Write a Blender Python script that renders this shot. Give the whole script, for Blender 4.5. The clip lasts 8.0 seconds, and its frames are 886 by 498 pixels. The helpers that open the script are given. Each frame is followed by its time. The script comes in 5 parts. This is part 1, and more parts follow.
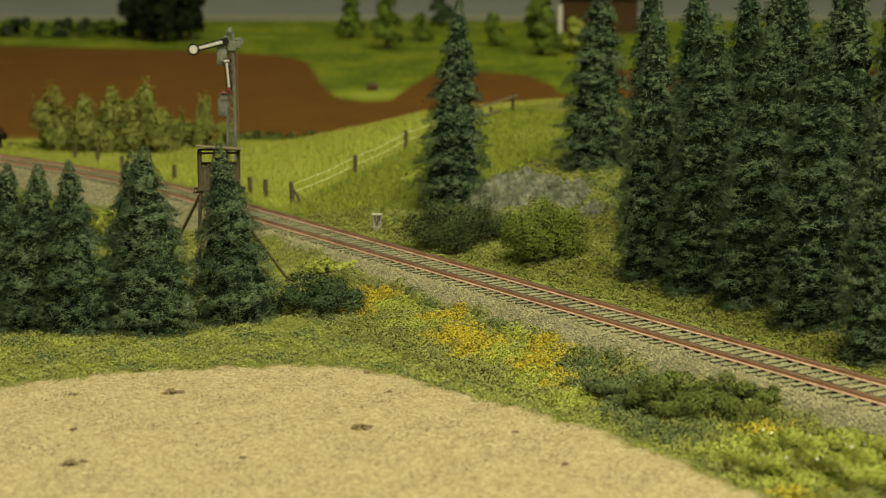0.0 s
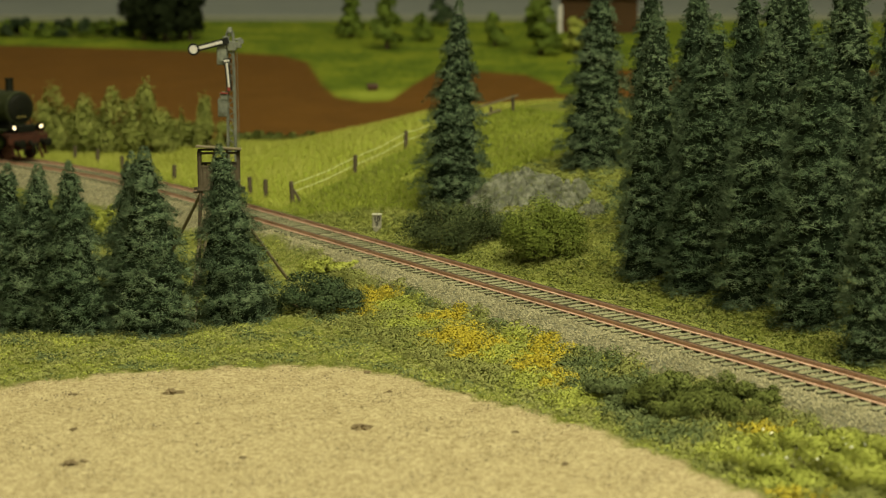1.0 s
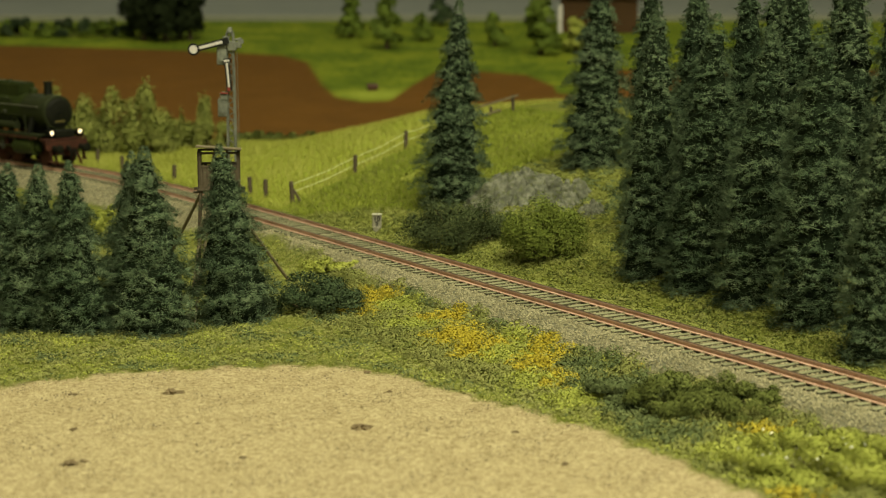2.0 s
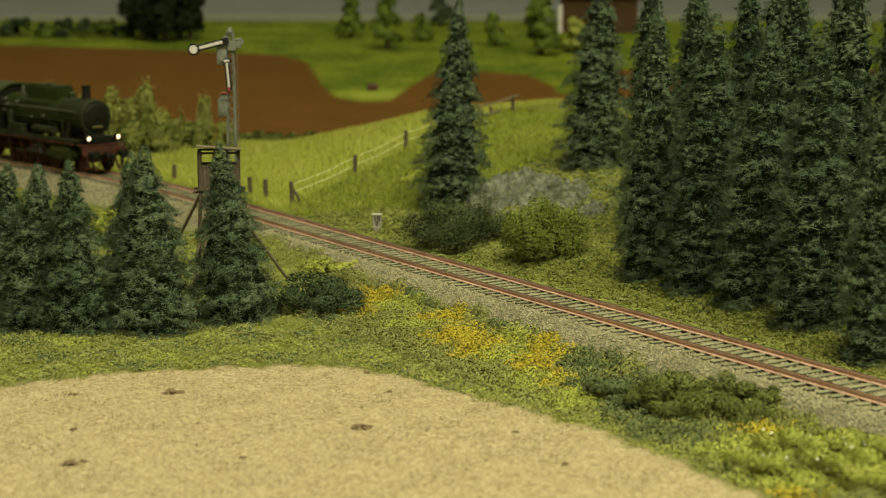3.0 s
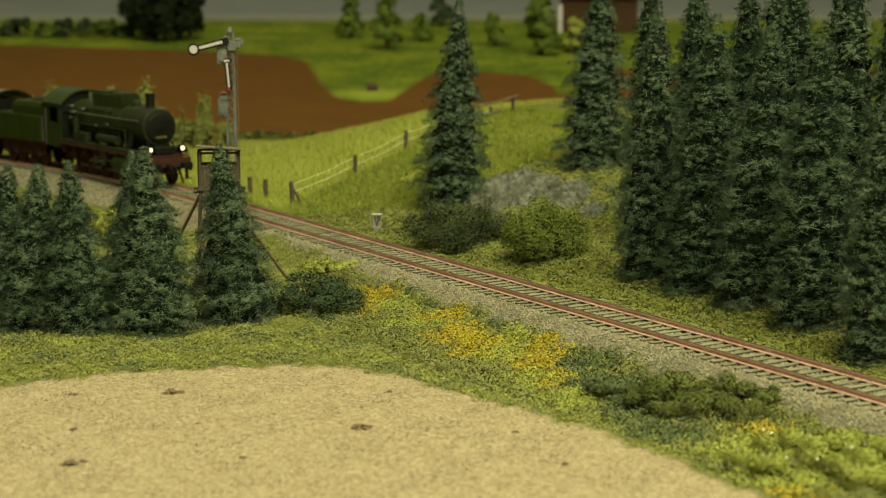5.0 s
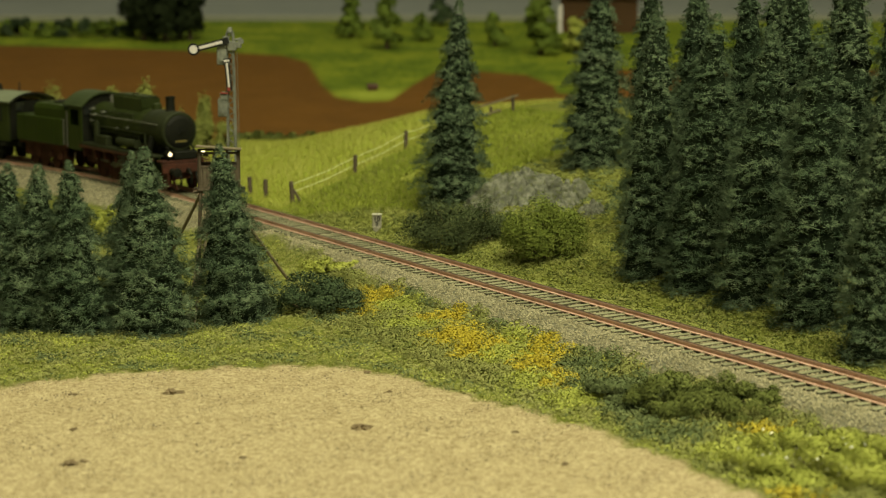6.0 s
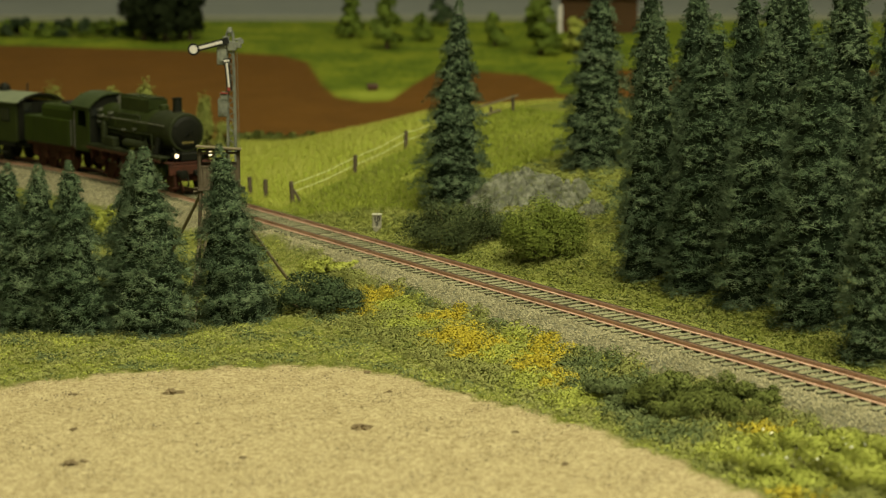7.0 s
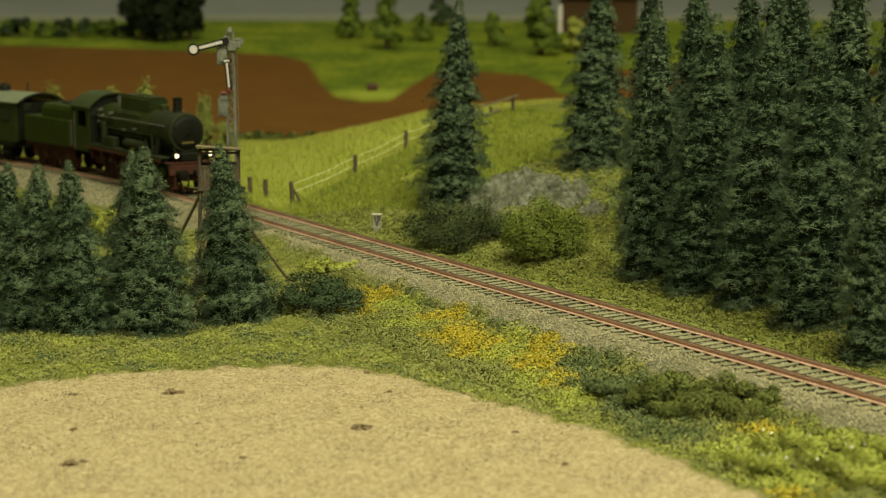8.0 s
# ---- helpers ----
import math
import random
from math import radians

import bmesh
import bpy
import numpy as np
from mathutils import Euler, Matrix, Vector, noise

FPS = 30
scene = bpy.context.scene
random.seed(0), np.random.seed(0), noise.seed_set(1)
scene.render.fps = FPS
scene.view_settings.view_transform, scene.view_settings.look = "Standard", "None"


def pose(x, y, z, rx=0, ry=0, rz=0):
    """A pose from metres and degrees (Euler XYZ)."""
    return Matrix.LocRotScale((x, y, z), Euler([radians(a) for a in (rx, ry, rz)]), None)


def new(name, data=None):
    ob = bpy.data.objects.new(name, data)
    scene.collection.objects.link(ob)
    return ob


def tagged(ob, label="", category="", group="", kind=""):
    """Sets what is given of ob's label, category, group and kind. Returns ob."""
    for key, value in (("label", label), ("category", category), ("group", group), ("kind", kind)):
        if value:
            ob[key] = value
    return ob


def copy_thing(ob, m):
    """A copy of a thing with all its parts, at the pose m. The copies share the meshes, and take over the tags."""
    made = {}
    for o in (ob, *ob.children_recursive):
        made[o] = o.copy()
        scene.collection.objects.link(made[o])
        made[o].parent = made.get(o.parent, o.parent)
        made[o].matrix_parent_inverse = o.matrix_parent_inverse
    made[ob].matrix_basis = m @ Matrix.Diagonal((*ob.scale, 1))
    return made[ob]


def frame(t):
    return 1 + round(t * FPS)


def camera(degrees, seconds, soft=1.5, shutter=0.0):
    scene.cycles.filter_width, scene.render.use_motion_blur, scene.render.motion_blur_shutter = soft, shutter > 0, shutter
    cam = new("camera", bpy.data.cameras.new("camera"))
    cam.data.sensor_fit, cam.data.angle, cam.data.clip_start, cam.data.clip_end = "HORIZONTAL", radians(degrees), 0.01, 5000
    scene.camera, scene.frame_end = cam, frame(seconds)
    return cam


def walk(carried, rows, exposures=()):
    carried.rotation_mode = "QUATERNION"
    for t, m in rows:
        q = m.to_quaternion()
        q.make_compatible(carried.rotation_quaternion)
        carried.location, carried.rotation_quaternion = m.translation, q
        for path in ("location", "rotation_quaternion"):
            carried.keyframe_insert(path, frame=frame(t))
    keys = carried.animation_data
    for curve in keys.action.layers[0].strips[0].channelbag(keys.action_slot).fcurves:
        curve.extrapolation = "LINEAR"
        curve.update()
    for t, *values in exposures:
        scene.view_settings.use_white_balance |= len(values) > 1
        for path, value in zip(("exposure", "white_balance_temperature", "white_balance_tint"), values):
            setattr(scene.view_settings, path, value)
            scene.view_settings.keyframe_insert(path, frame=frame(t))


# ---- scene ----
# A model railway in H0 (1:87): the plan below is in millimetres, the meshes are made in metres.
MM = 0.001
cam = camera(27.55, 8.0, soft=1.0, shutter=0.5)
EYE = pose(0, 0, 0.1355, 80.6, 0, 0)
walk(cam, [(0.0, EYE), (8.0, EYE)])
cam.data.dof.use_dof = True
cam.data.dof.focus_distance = 0.71
cam.data.dof.aperture_fstop = 22.0

# ---- light: the hall's ceiling lights, and its pale walls ----
world = bpy.data.worlds.new("hall_light")
scene.world = world
world.use_nodes = True
world.node_tree.nodes["Background"].inputs[0].default_value = (1.0, 0.98, 0.7, 1)
world.node_tree.nodes["Background"].inputs[1].default_value = 0.02


def ceiling_lamp(x, y, z, sx, sy, watts, colour):
    lamp = bpy.data.lights.new("ceiling_lamp", "AREA")
    lamp.shape, lamp.size, lamp.size_y = "RECTANGLE", sx, sy
    lamp.energy, lamp.color = watts, colour
    ob = new("ceiling_lamp", lamp)
    ob.matrix_world = pose(x, y, z)
    return ob


WARM = (1.0, 0.985, 0.65)
ceiling_lamp(0.36, -0.1, 1.6, 1.6, 0.8, 60.0, WARM)
ceiling_lamp(0.3, 1.5, 1.75, 1.5, 0.5, 8.5, WARM)
ceiling_lamp(-0.6, 2.9, 1.75, 1.5, 0.5, 5.0, WARM)

# ---- plan of the layout, in millimetres ----
HEAD = math.radians(-58.8)           # heading of the straight track
UX, UY = math.cos(HEAD), math.sin(HEAD)
BEND = (-134.0, 999.8)               # where the bend ends and the straight begins
RADIUS = 880.0
CENTRE = (BEND[0] + UY * RADIUS, BEND[1] - UX * RADIUS)


def track(s):
    """Place and heading on the centre line, s mm past the end of the bend."""
    if s >= 0:
        return BEND[0] + UX * s, BEND[1] + UY * s, HEAD
    h = HEAD - s / RADIUS
    return CENTRE[0] - math.sin(h) * RADIUS, CENTRE[1] + math.cos(h) * RADIUS, h


def smooth(a, b, v):
    t = np.clip((np.asarray(v, float) - a) / (b - a), 0, 1)
    return t * t * (3 - 2 * t)


def beside(x, y):
    """Distance from the centre line, positive beyond the track, and the way along the straight."""
    x, y = np.asarray(x, float), np.asarray(y, float)
    along = UX * (x - BEND[0]) + UY * (y - BEND[1])
    straight = -UY * (x - BEND[0]) + UX * (y - BEND[1])
    bent = np.hypot(x - CENTRE[0], y - CENTRE[1]) - RADIUS
    return np.where(along >= 0, straight, bent), along


def ripple(x, y):
    return (np.sin(x * 0.043 + 1.3) * np.cos(y * 0.037 + 0.4) + 0.6 * np.sin(x * 0.097 - y * 0.061)
            + 0.35 * np.sin(x * 0.21 + 2.0) * np.sin(y * 0.19))


FIELD_X = (-700, -149, -115, -73, -45, -29, -12, 3, 21, 38, 51, 62, 74, 86, 110, 700)
FIELD_Y = (590, 595, 613, 623, 626, 620, 606, 587, 569, 548, 534, 512, 492, 467, 420, 300)


def field_edge(x):
    """How far back the harvested field reaches."""
    return np.interp(x, FIELD_X, FIELD_Y)


def bed_edge(along):
    """How wide the ballast shows on the near side before the flock begins."""
    return np.interp(along, (0, 36, 135, 180, 220, 560), (36, 35, 18, 22, 26.5, 28.5)) + 1.6 * np.sin(np.asarray(along) * 0.13) + 0.9 * np.sin(np.asarray(along) * 0.37)


def height(x, y):
    """The lie of the land under the flock and grass; the rail heads are at 0."""
    x, y = np.asarray(x, float), np.asarray(y, float)
    d, along = beside(x, y)
    w = ripple(x, y)
    bed = -2.9 - 6.9 * smooth(16, 40, -d) - 2.6 * smooth(14, 26, d)
    near = smooth(36, 70, -d) * (1.0 * w) * smooth(0, 30, y - field_edge(x))
    rise = 0.185 * np.clip(d - 17, 0, None)
    far_hill = -5.0 * np.log(np.exp(-rise / 5.0) + math.exp(-40.0 / 5.0))
    fade = 0.08 + 0.92 * smooth(-315, -70, along + 0.3 * np.clip(d - 120, 0, None))
    back = 1 - smooth(0, 190, y - 1180 - 0.4 * x)
    hill = far_hill * fade * back + smooth(30, 60, d) * 0.9 * w * back
    wide = 0.06 * np.clip(y - 1380, 0, None)
    return bed + near + hill * smooth(15, 40, d) + wide

# ---- building helpers ----
def smooth_faces(me, on=True):
    me.polygons.foreach_set("use_smooth", [on] * len(me.polygons))


def thing(name, label, category, x=0, y=0, z=0, rz=0, group="", kind=""):
    ob = new(name)
    ob.empty_display_size = 0.01
    ob.matrix_world = pose(x * MM, y * MM, z * MM, 0, 0, rz)
    return tagged(ob, label, category, group, kind)


def put(name, me, parent=None, label="", at=(0, 0, 0)):
    ob = new(name, me)
    ob.location = [c * MM for c in at]
    if parent is not None:
        ob.parent = parent
    return tagged(ob, label)


def mesh_of(name, bm, materials, soft=False):
    bmesh.ops.scale(bm, vec=(MM, MM, MM), verts=bm.verts)
    bmesh.ops.recalc_face_normals(bm, faces=bm.faces)
    me = bpy.data.meshes.new(name)
    bm.to_mesh(me)
    bm.free()
    for m in materials if isinstance(materials, (list, tuple)) else [materials]:
        me.materials.append(m)
    if soft:
        smooth_faces(me)
    return me


def part(name, bm, material, parent=None, label="", at=(0, 0, 0), soft=False):
    """One mesh object under a thing or a part, from a bmesh in millimetres."""
    return put(name, mesh_of(name, bm, material, soft), parent, label, at)


def tri_mesh(name, verts, tris, material, soft=False, normals=None):
    """A large mesh from arrays, in millimetres; normals, one a corner point, let many small pieces shade as one soft body."""
    if normals is not None:
        verts, tris = np.asarray(verts, float), np.array(tris)
        a, b, c = verts[tris[:, 0]], verts[tris[:, 1]], verts[tris[:, 2]]
        away = (np.cross(b - a, c - a) * normals[tris[:, 0]]).sum(1) < 0
        tris[away] = tris[away][:, ::-1]
        soft = True
    me = bpy.data.meshes.new(name)
    verts, tris = np.asarray(verts, np.float32) * MM, np.asarray(tris, np.int32)
    me.vertices.add(len(verts))
    me.vertices.foreach_set("co", verts.ravel())
    me.loops.add(tris.size)
    me.loops.foreach_set("vertex_index", tris.ravel())
    me.polygons.add(len(tris))
    me.polygons.foreach_set("loop_start", np.arange(0, tris.size, 3, dtype=np.int32))
    me.update(calc_edges=True)
    me.materials.append(material)
    smooth_faces(me, soft)
    if normals is not None:
        me.normals_split_custom_set_from_vertices(normals.astype(np.float32).tolist())
    return me


def box(bm, x, y, z, sx, sy, sz, bevel=0.0, turn=None, mi=0):
    """A box about its centre, edges rounded by bevel."""
    r = bmesh.ops.create_cube(bm, size=1)
    vs = r["verts"]
    bmesh.ops.scale(bm, vec=(sx, sy, sz), verts=vs)
    fs = list({f for v in vs for f in v.link_faces})
    if bevel > 0:
        es = list({e for v in vs for e in v.link_edges})
        out = bmesh.ops.bevel(bm, geom=es, offset=bevel, segments=1, affect="EDGES")
        fs = [f for f in {*fs, *out["faces"]} if f.is_valid]
        vs = list({v for f in fs for v in f.verts})
    if turn is not None:
        bmesh.ops.transform(bm, matrix=turn, verts=vs)
    bmesh.ops.translate(bm, vec=(x, y, z), verts=vs)
    for f in fs:
        f.material_index = mi
    return bm


def rod(bm, p, q, r0, r1=None, seg=8, mi=0):
    """A round bar from p to q."""
    p, q = Vector(p), Vector(q)
    r1 = r0 if r1 is None else r1
    turn = (q - p).to_track_quat("Z", "Y").to_matrix().to_4x4()
    r = bmesh.ops.create_cone(bm, cap_ends=True, segments=seg, radius1=r0, radius2=r1, depth=(q - p).length,
                              matrix=Matrix.Translation((p + q) / 2) @ turn)
    for f in {f for v in r["verts"] for f in v.link_faces}:
        f.material_index = mi
    return bm


def beam(bm, p, q, w, h, mi=0):
    """A squared bar from p to q."""
    p, q = Vector(p), Vector(q)
    turn = (q - p).to_track_quat("Z", "Y").to_matrix().to_4x4()
    m = (p + q) / 2
    return box(bm, m.x, m.y, m.z, w, h, (q - p).length, min(w, h) * 0.12, turn, mi)


def lathe(bm, profile, seg=24, axis="z", at=(0, 0, 0), mi=0):
    """A turned body from (radius, height) pairs."""
    rings = []
    for r, h in profile:
        ring = []
        for k in range(seg):
            a = 2 * math.pi * k / seg
            c = (r * math.cos(a), r * math.sin(a), h)
            c = {"z": c, "x": (c[2], c[0], c[1]), "y": (c[0], c[2], c[1])}[axis]
            ring.append(bm.verts.new((c[0] + at[0], c[1] + at[1], c[2] + at[2])))
        rings.append(ring)
    for a, b in zip(rings, rings[1:]):
        for k in range(seg):
            bm.faces.new((a[k], a[(k + 1) % seg], b[(k + 1) % seg], b[k])).material_index = mi
    bm.faces.new(rings[0][::-1]).material_index = mi
    bm.faces.new(rings[-1]).material_index = mi
    return bm


def prism(bm, outline, x0, x1, mi=0):
    """An outline in (y, z), drawn out from x0 to x1."""
    a = [bm.verts.new((x0, y, z)) for y, z in outline]
    b = [bm.verts.new((x1, y, z)) for y, z in outline]
    n = len(outline)
    fs = [bm.faces.new(a), bm.faces.new(b[::-1])]
    fs += [bm.faces.new((a[k], b[k], b[(k + 1) % n], a[(k + 1) % n])) for k in range(n)]
    for f in fs:
        f.material_index = mi
    return bm


def arch(half, low, crown, thick, steps=14):
    """The outline of a vaulted roof."""
    ts = [-1 + 2 * k / steps for k in range(steps + 1)]
    top = [(half * t, low + (crown - low) * (1 - abs(t) ** 2.3) + thick) for t in ts]
    return top + [(y * 0.97, z - thick) for y, z in reversed(top)]


# ---- materials ----
def ramp(nt, stops):
    n = nt.nodes.new("ShaderNodeValToRGB")
    els = n.color_ramp.elements
    while len(els) < len(stops):
        els.new(0.5)
    for e, (p, c) in zip(els, stops):
        e.position, e.color = p, (*c, 1)
    return n


def noise_node(nt, vec, scale, detail=4.0, rough=0.55):
    n = nt.nodes.new("ShaderNodeTexNoise")
    n.inputs["Scale"].default_value, n.inputs["Detail"].default_value = scale, detail
    n.inputs["Roughness"].default_value = rough
    nt.links.new(vec, n.inputs["Vector"])
    return n.outputs["Fac"]


def math_node(nt, op, a, b):
    n = nt.nodes.new("ShaderNodeMath")
    n.operation = op
    for k, v in enumerate((a, b)):
        if isinstance(v, (int, float)):
            n.inputs[k].default_value = v
        else:
            nt.links.new(v, n.inputs[k])
    return n.outputs[0]


def mix_node(nt, fac, a, b, mode="MIX"):
    n = nt.nodes.new("ShaderNodeMix")
    n.data_type, n.blend_type = "RGBA", mode
    for key, v in ((0, fac), (6, a), (7, b)):
        if isinstance(v, (int, float)):
            n.inputs[key].default_value = v
        elif isinstance(v, tuple):
            n.inputs[key].default_value = (*v, 1)
        else:
            nt.links.new(v, n.inputs[key])
    return n.outputs[2]


def millimetres(nt):
    tc = nt.nodes.new("ShaderNodeTexCoord")
    mp = nt.nodes.new("ShaderNodeMapping")
    mp.inputs["Scale"].default_value = (1000, 1000, 1000)
    nt.links.new(tc.outputs["Object"], mp.inputs["Vector"])
    return mp.outputs["Vector"]


def surface(name, colours, rough=0.8, metal=0.0, fine=1.2, coarse=0.09, island=0.0, single=0.0, bump=0.35, relief=0.15,
            spec=0.3, stain=None):
    """A material with a fine grain and broad patches; island and single give each piece or object its own shade."""
    m = bpy.data.materials.new(name)
    m.use_nodes = True
    nt = m.node_tree
    bs = nt.nodes["Principled BSDF"]
    vec = millimetres(nt)
    grain, patch = noise_node(nt, vec, fine), noise_node(nt, vec, coarse, 3.0)
    v = math_node(nt, "ADD", math_node(nt, "MULTIPLY", grain, 0.55), math_node(nt, "MULTIPLY", patch, 0.45))
    v = math_node(nt, "ADD", math_node(nt, "MULTIPLY", math_node(nt, "SUBTRACT", v, 0.5), 2.2), 0.5)
    if island:
        g = nt.nodes.new("ShaderNodeNewGeometry")
        v = math_node(nt, "ADD", v, math_node(nt, "MULTIPLY", math_node(nt, "SUBTRACT", g.outputs["Random Per Island"], 0.5), island))
    if single:
        o = nt.nodes.new("ShaderNodeObjectInfo")
        v = math_node(nt, "ADD", v, math_node(nt, "MULTIPLY", math_node(nt, "SUBTRACT", o.outputs["Random"], 0.5), single))
    n = len(colours)
    rp = ramp(nt, [(k / max(1, n - 1), c) for k, c in enumerate(colours)])
    nt.links.new(v, rp.inputs[0])
    col = rp.outputs[0]
    if stain:
        s = noise_node(nt, vec, coarse * 3.1, 5.0, 0.65)
        r2 = ramp(nt, [(0.5, (0, 0, 0)), (0.66, (1, 1, 1))])
        nt.links.new(s, r2.inputs[0])
        col = mix_node(nt, math_node(nt, "MULTIPLY", r2.outputs[0], 0.7), col, stain)
    nt.links.new(col, bs.inputs["Base Color"])
    rv = math_node(nt, "ADD", math_node(nt, "MULTIPLY", grain, 0.3), rough - 0.15)
    nt.links.new(rv, bs.inputs["Roughness"])
    bs.inputs["Metallic"].default_value = metal
    bs.inputs["Specular IOR Level"].default_value = spec
    if bump:
        b = nt.nodes.new("ShaderNodeBump")
        b.inputs["Strength"].default_value, b.inputs["Distance"].default_value = bump, relief * MM
        nt.links.new(grain, b.inputs["Height"])
        nt.links.new(b.outputs[0], bs.inputs["Normal"])
    return m


def glow(name, colour, strength):
    m = bpy.data.materials.new(name)
    m.use_nodes = True
    bs = m.node_tree.nodes["Principled BSDF"]
    bs.inputs["Base Color"].default_value = (*colour, 1)
    bs.inputs["Emission Color"].default_value = (*colour, 1)
    bs.inputs["Emission Strength"].default_value = strength
    return m


SPRUCE = surface("spruce_needles", [(0.032, 0.056, 0.029), (0.106, 0.155, 0.083), (0.25, 0.305, 0.175)], 0.85, island=0.75, single=0.2, fine=0.45, coarse=0.06, bump=0, spec=0.12)
# Near-black filler: the shade inside the crowns is put into this colour.
SPRUCE_SHADE = surface("spruce_inner_shade", [(0.008, 0.013, 0.007), (0.02, 0.03, 0.016)], 0.95, bump=0.6, spec=0.05)
BARK = surface("bark", [(0.05, 0.035, 0.022), (0.12, 0.085, 0.055)], 0.9, fine=2.0)
LEAF_DARK = surface("dark_foliage", [(0.02, 0.036, 0.014), (0.05, 0.075, 0.034), (0.115, 0.15, 0.07)], 0.9, island=0.6, bump=0, spec=0.12)
LEAF_DULL = surface("dull_foliage", [(0.085, 0.112, 0.045), (0.128, 0.155, 0.063), (0.185, 0.208, 0.088)], 0.92, island=0.3, bump=0, spec=0.1)
LEAF_MID = surface("grey_green_foliage", [(0.03, 0.044, 0.016), (0.064, 0.082, 0.032), (0.12, 0.14, 0.058)], 0.9, island=0.5, bump=0, spec=0.12)
LEAF_OLIVE = surface("olive_foliage", [(0.065, 0.08, 0.02), (0.125, 0.145, 0.037), (0.215, 0.235, 0.066)], 0.9, island=0.4, bump=0, spec=0.12)
LEAF_BRIGHT = surface("bright_olive_foliage", [(0.085, 0.115, 0.018), (0.155, 0.19, 0.034), (0.25, 0.28, 0.062)], 0.9, island=0.35, bump=0, spec=0.1)
LEAF_BLACK = surface("blackish_foliage", [(0.012, 0.018, 0.007), (0.03, 0.04, 0.016)], 0.95, island=0.5, bump=0, spec=0.08)
LEAF_PALE = surface("pale_foliage", [(0.14, 0.165, 0.034), (0.26, 0.28, 0.068), (0.40, 0.40, 0.125)], 0.9, island=0.4, bump=0, spec=0.12)
LEAF_LIGHT = surface("fresh_foliage", [(0.2, 0.23, 0.038), (0.35, 0.375, 0.072), (0.5, 0.5, 0.13)], 0.9, island=0.35, bump=0, spec=0.12)
LEAF_FAR = surface("far_foliage", [(0.07, 0.115, 0.014), (0.145, 0.2, 0.026), (0.22, 0.28, 0.045)], 0.9, island=0.5, bump=0)
BLOOM = surface("yellow_flock", [(0.34, 0.275, 0.03), (0.45, 0.36, 0.038), (0.54, 0.445, 0.06)], 0.92, island=0.25, bump=0, spec=0.08)
PETAL = surface("white_petals", [(0.6, 0.58, 0.45), (0.8, 0.78, 0.66)], 0.8, island=0.5, bump=0)
FLOCK = surface("green_flock", [(0.165, 0.182, 0.055), (0.24, 0.248, 0.077), (0.315, 0.308, 0.108)], 0.92, island=0.25, fine=0.12, coarse=0.035, bump=0, spec=0.08)
MOSS = surface("moss_flock", [(0.175, 0.195, 0.042), (0.245, 0.26, 0.066), (0.31, 0.31, 0.095)], 0.92, island=0.25, fine=0.12, coarse=0.05, bump=0, spec=0.08)
GRASS = surface("grass_fibres", [(0.14, 0.18, 0.02), (0.265, 0.315, 0.04), (0.40, 0.43, 0.08)], 0.85, island=0.5, coarse=0.025, bump=0, spec=0.15)
GRASS_TALL = surface("pale_grass_fibres", [(0.24, 0.26, 0.035), (0.38, 0.39, 0.07), (0.52, 0.51, 0.13)], 0.8, island=0.5, coarse=0.02, bump=0)
STRAW = surface("straw_stubble", [(0.30, 0.235, 0.125), (0.46, 0.37, 0.205), (0.62, 0.52, 0.31)], 0.9, island=0.9, bump=0)
STONE = surface("ballast_stone", [(0.19, 0.172, 0.10), (0.32, 0.288, 0.175), (0.47, 0.42, 0.27)], 0.9, island=0.7, bump=0.3, spec=0.15)
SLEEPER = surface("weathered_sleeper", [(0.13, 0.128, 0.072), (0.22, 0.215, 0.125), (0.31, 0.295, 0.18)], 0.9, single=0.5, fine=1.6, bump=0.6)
# Darker copy of the sleeper colour, painting in the shade of the gaps.
SLEEPER_SIDE = surface("shaded_sleeper_side", [(0.05, 0.045, 0.027), (0.12, 0.108, 0.068)], 0.85, single=0.4, fine=1.6)
RUST = surface("rusty_rail_side", [(0.42, 0.255, 0.18), (0.62, 0.40, 0.30), (0.76, 0.54, 0.42)], 0.88, fine=0.8, coarse=0.06, spec=0.15)
# The worn head's dark reflection is painted in as a matt brown.
RAIL_TOP = surface("worn_rail_head_dark_sheen", [(0.05, 0.03, 0.018), (0.1, 0.06, 0.037)], 0.65, fine=1.5)
ROCK = surface("grey_rock", [(0.03, 0.034, 0.024), (0.15, 0.152, 0.115), (0.33, 0.325, 0.26)], 0.92, fine=0.26, coarse=0.1, bump=1.0, relief=1.8, spec=0.12, stain=(0.12, 0.135, 0.04))
WOOD = surface("weathered_wood", [(0.045, 0.034, 0.02), (0.10, 0.077, 0.05), (0.16, 0.128, 0.085)], 0.85, fine=1.6, coarse=0.15, single=0.3)
WOOD_PALE = surface("pale_wood", [(0.12, 0.095, 0.055), (0.22, 0.18, 0.11)], 0.85, fine=1.6, coarse=0.15)
POST = surface("grey_brown_post", [(0.06, 0.045, 0.03), (0.15, 0.115, 0.075)], 0.9, fine=1.4)
WIRE = surface("fence_wire", [(0.6, 0.62, 0.3), (0.7, 0.7, 0.38)], 0.7, bump=0)
SIGNAL_GREY = surface("grey_signal_paint", [(0.075, 0.08, 0.065), (0.18, 0.185, 0.155), (0.3, 0.3, 0.25)], 0.75, fine=1.2, coarse=0.18, bump=0.5)
WHITE = surface("white_enamel", [(0.62, 0.56, 0.54), (0.82, 0.78, 0.76)], 0.6, fine=0.8, coarse=0.1, bump=0.1)
RED = surface("red_enamel", [(0.2, 0.035, 0.028), (0.33, 0.06, 0.045)], 0.7)
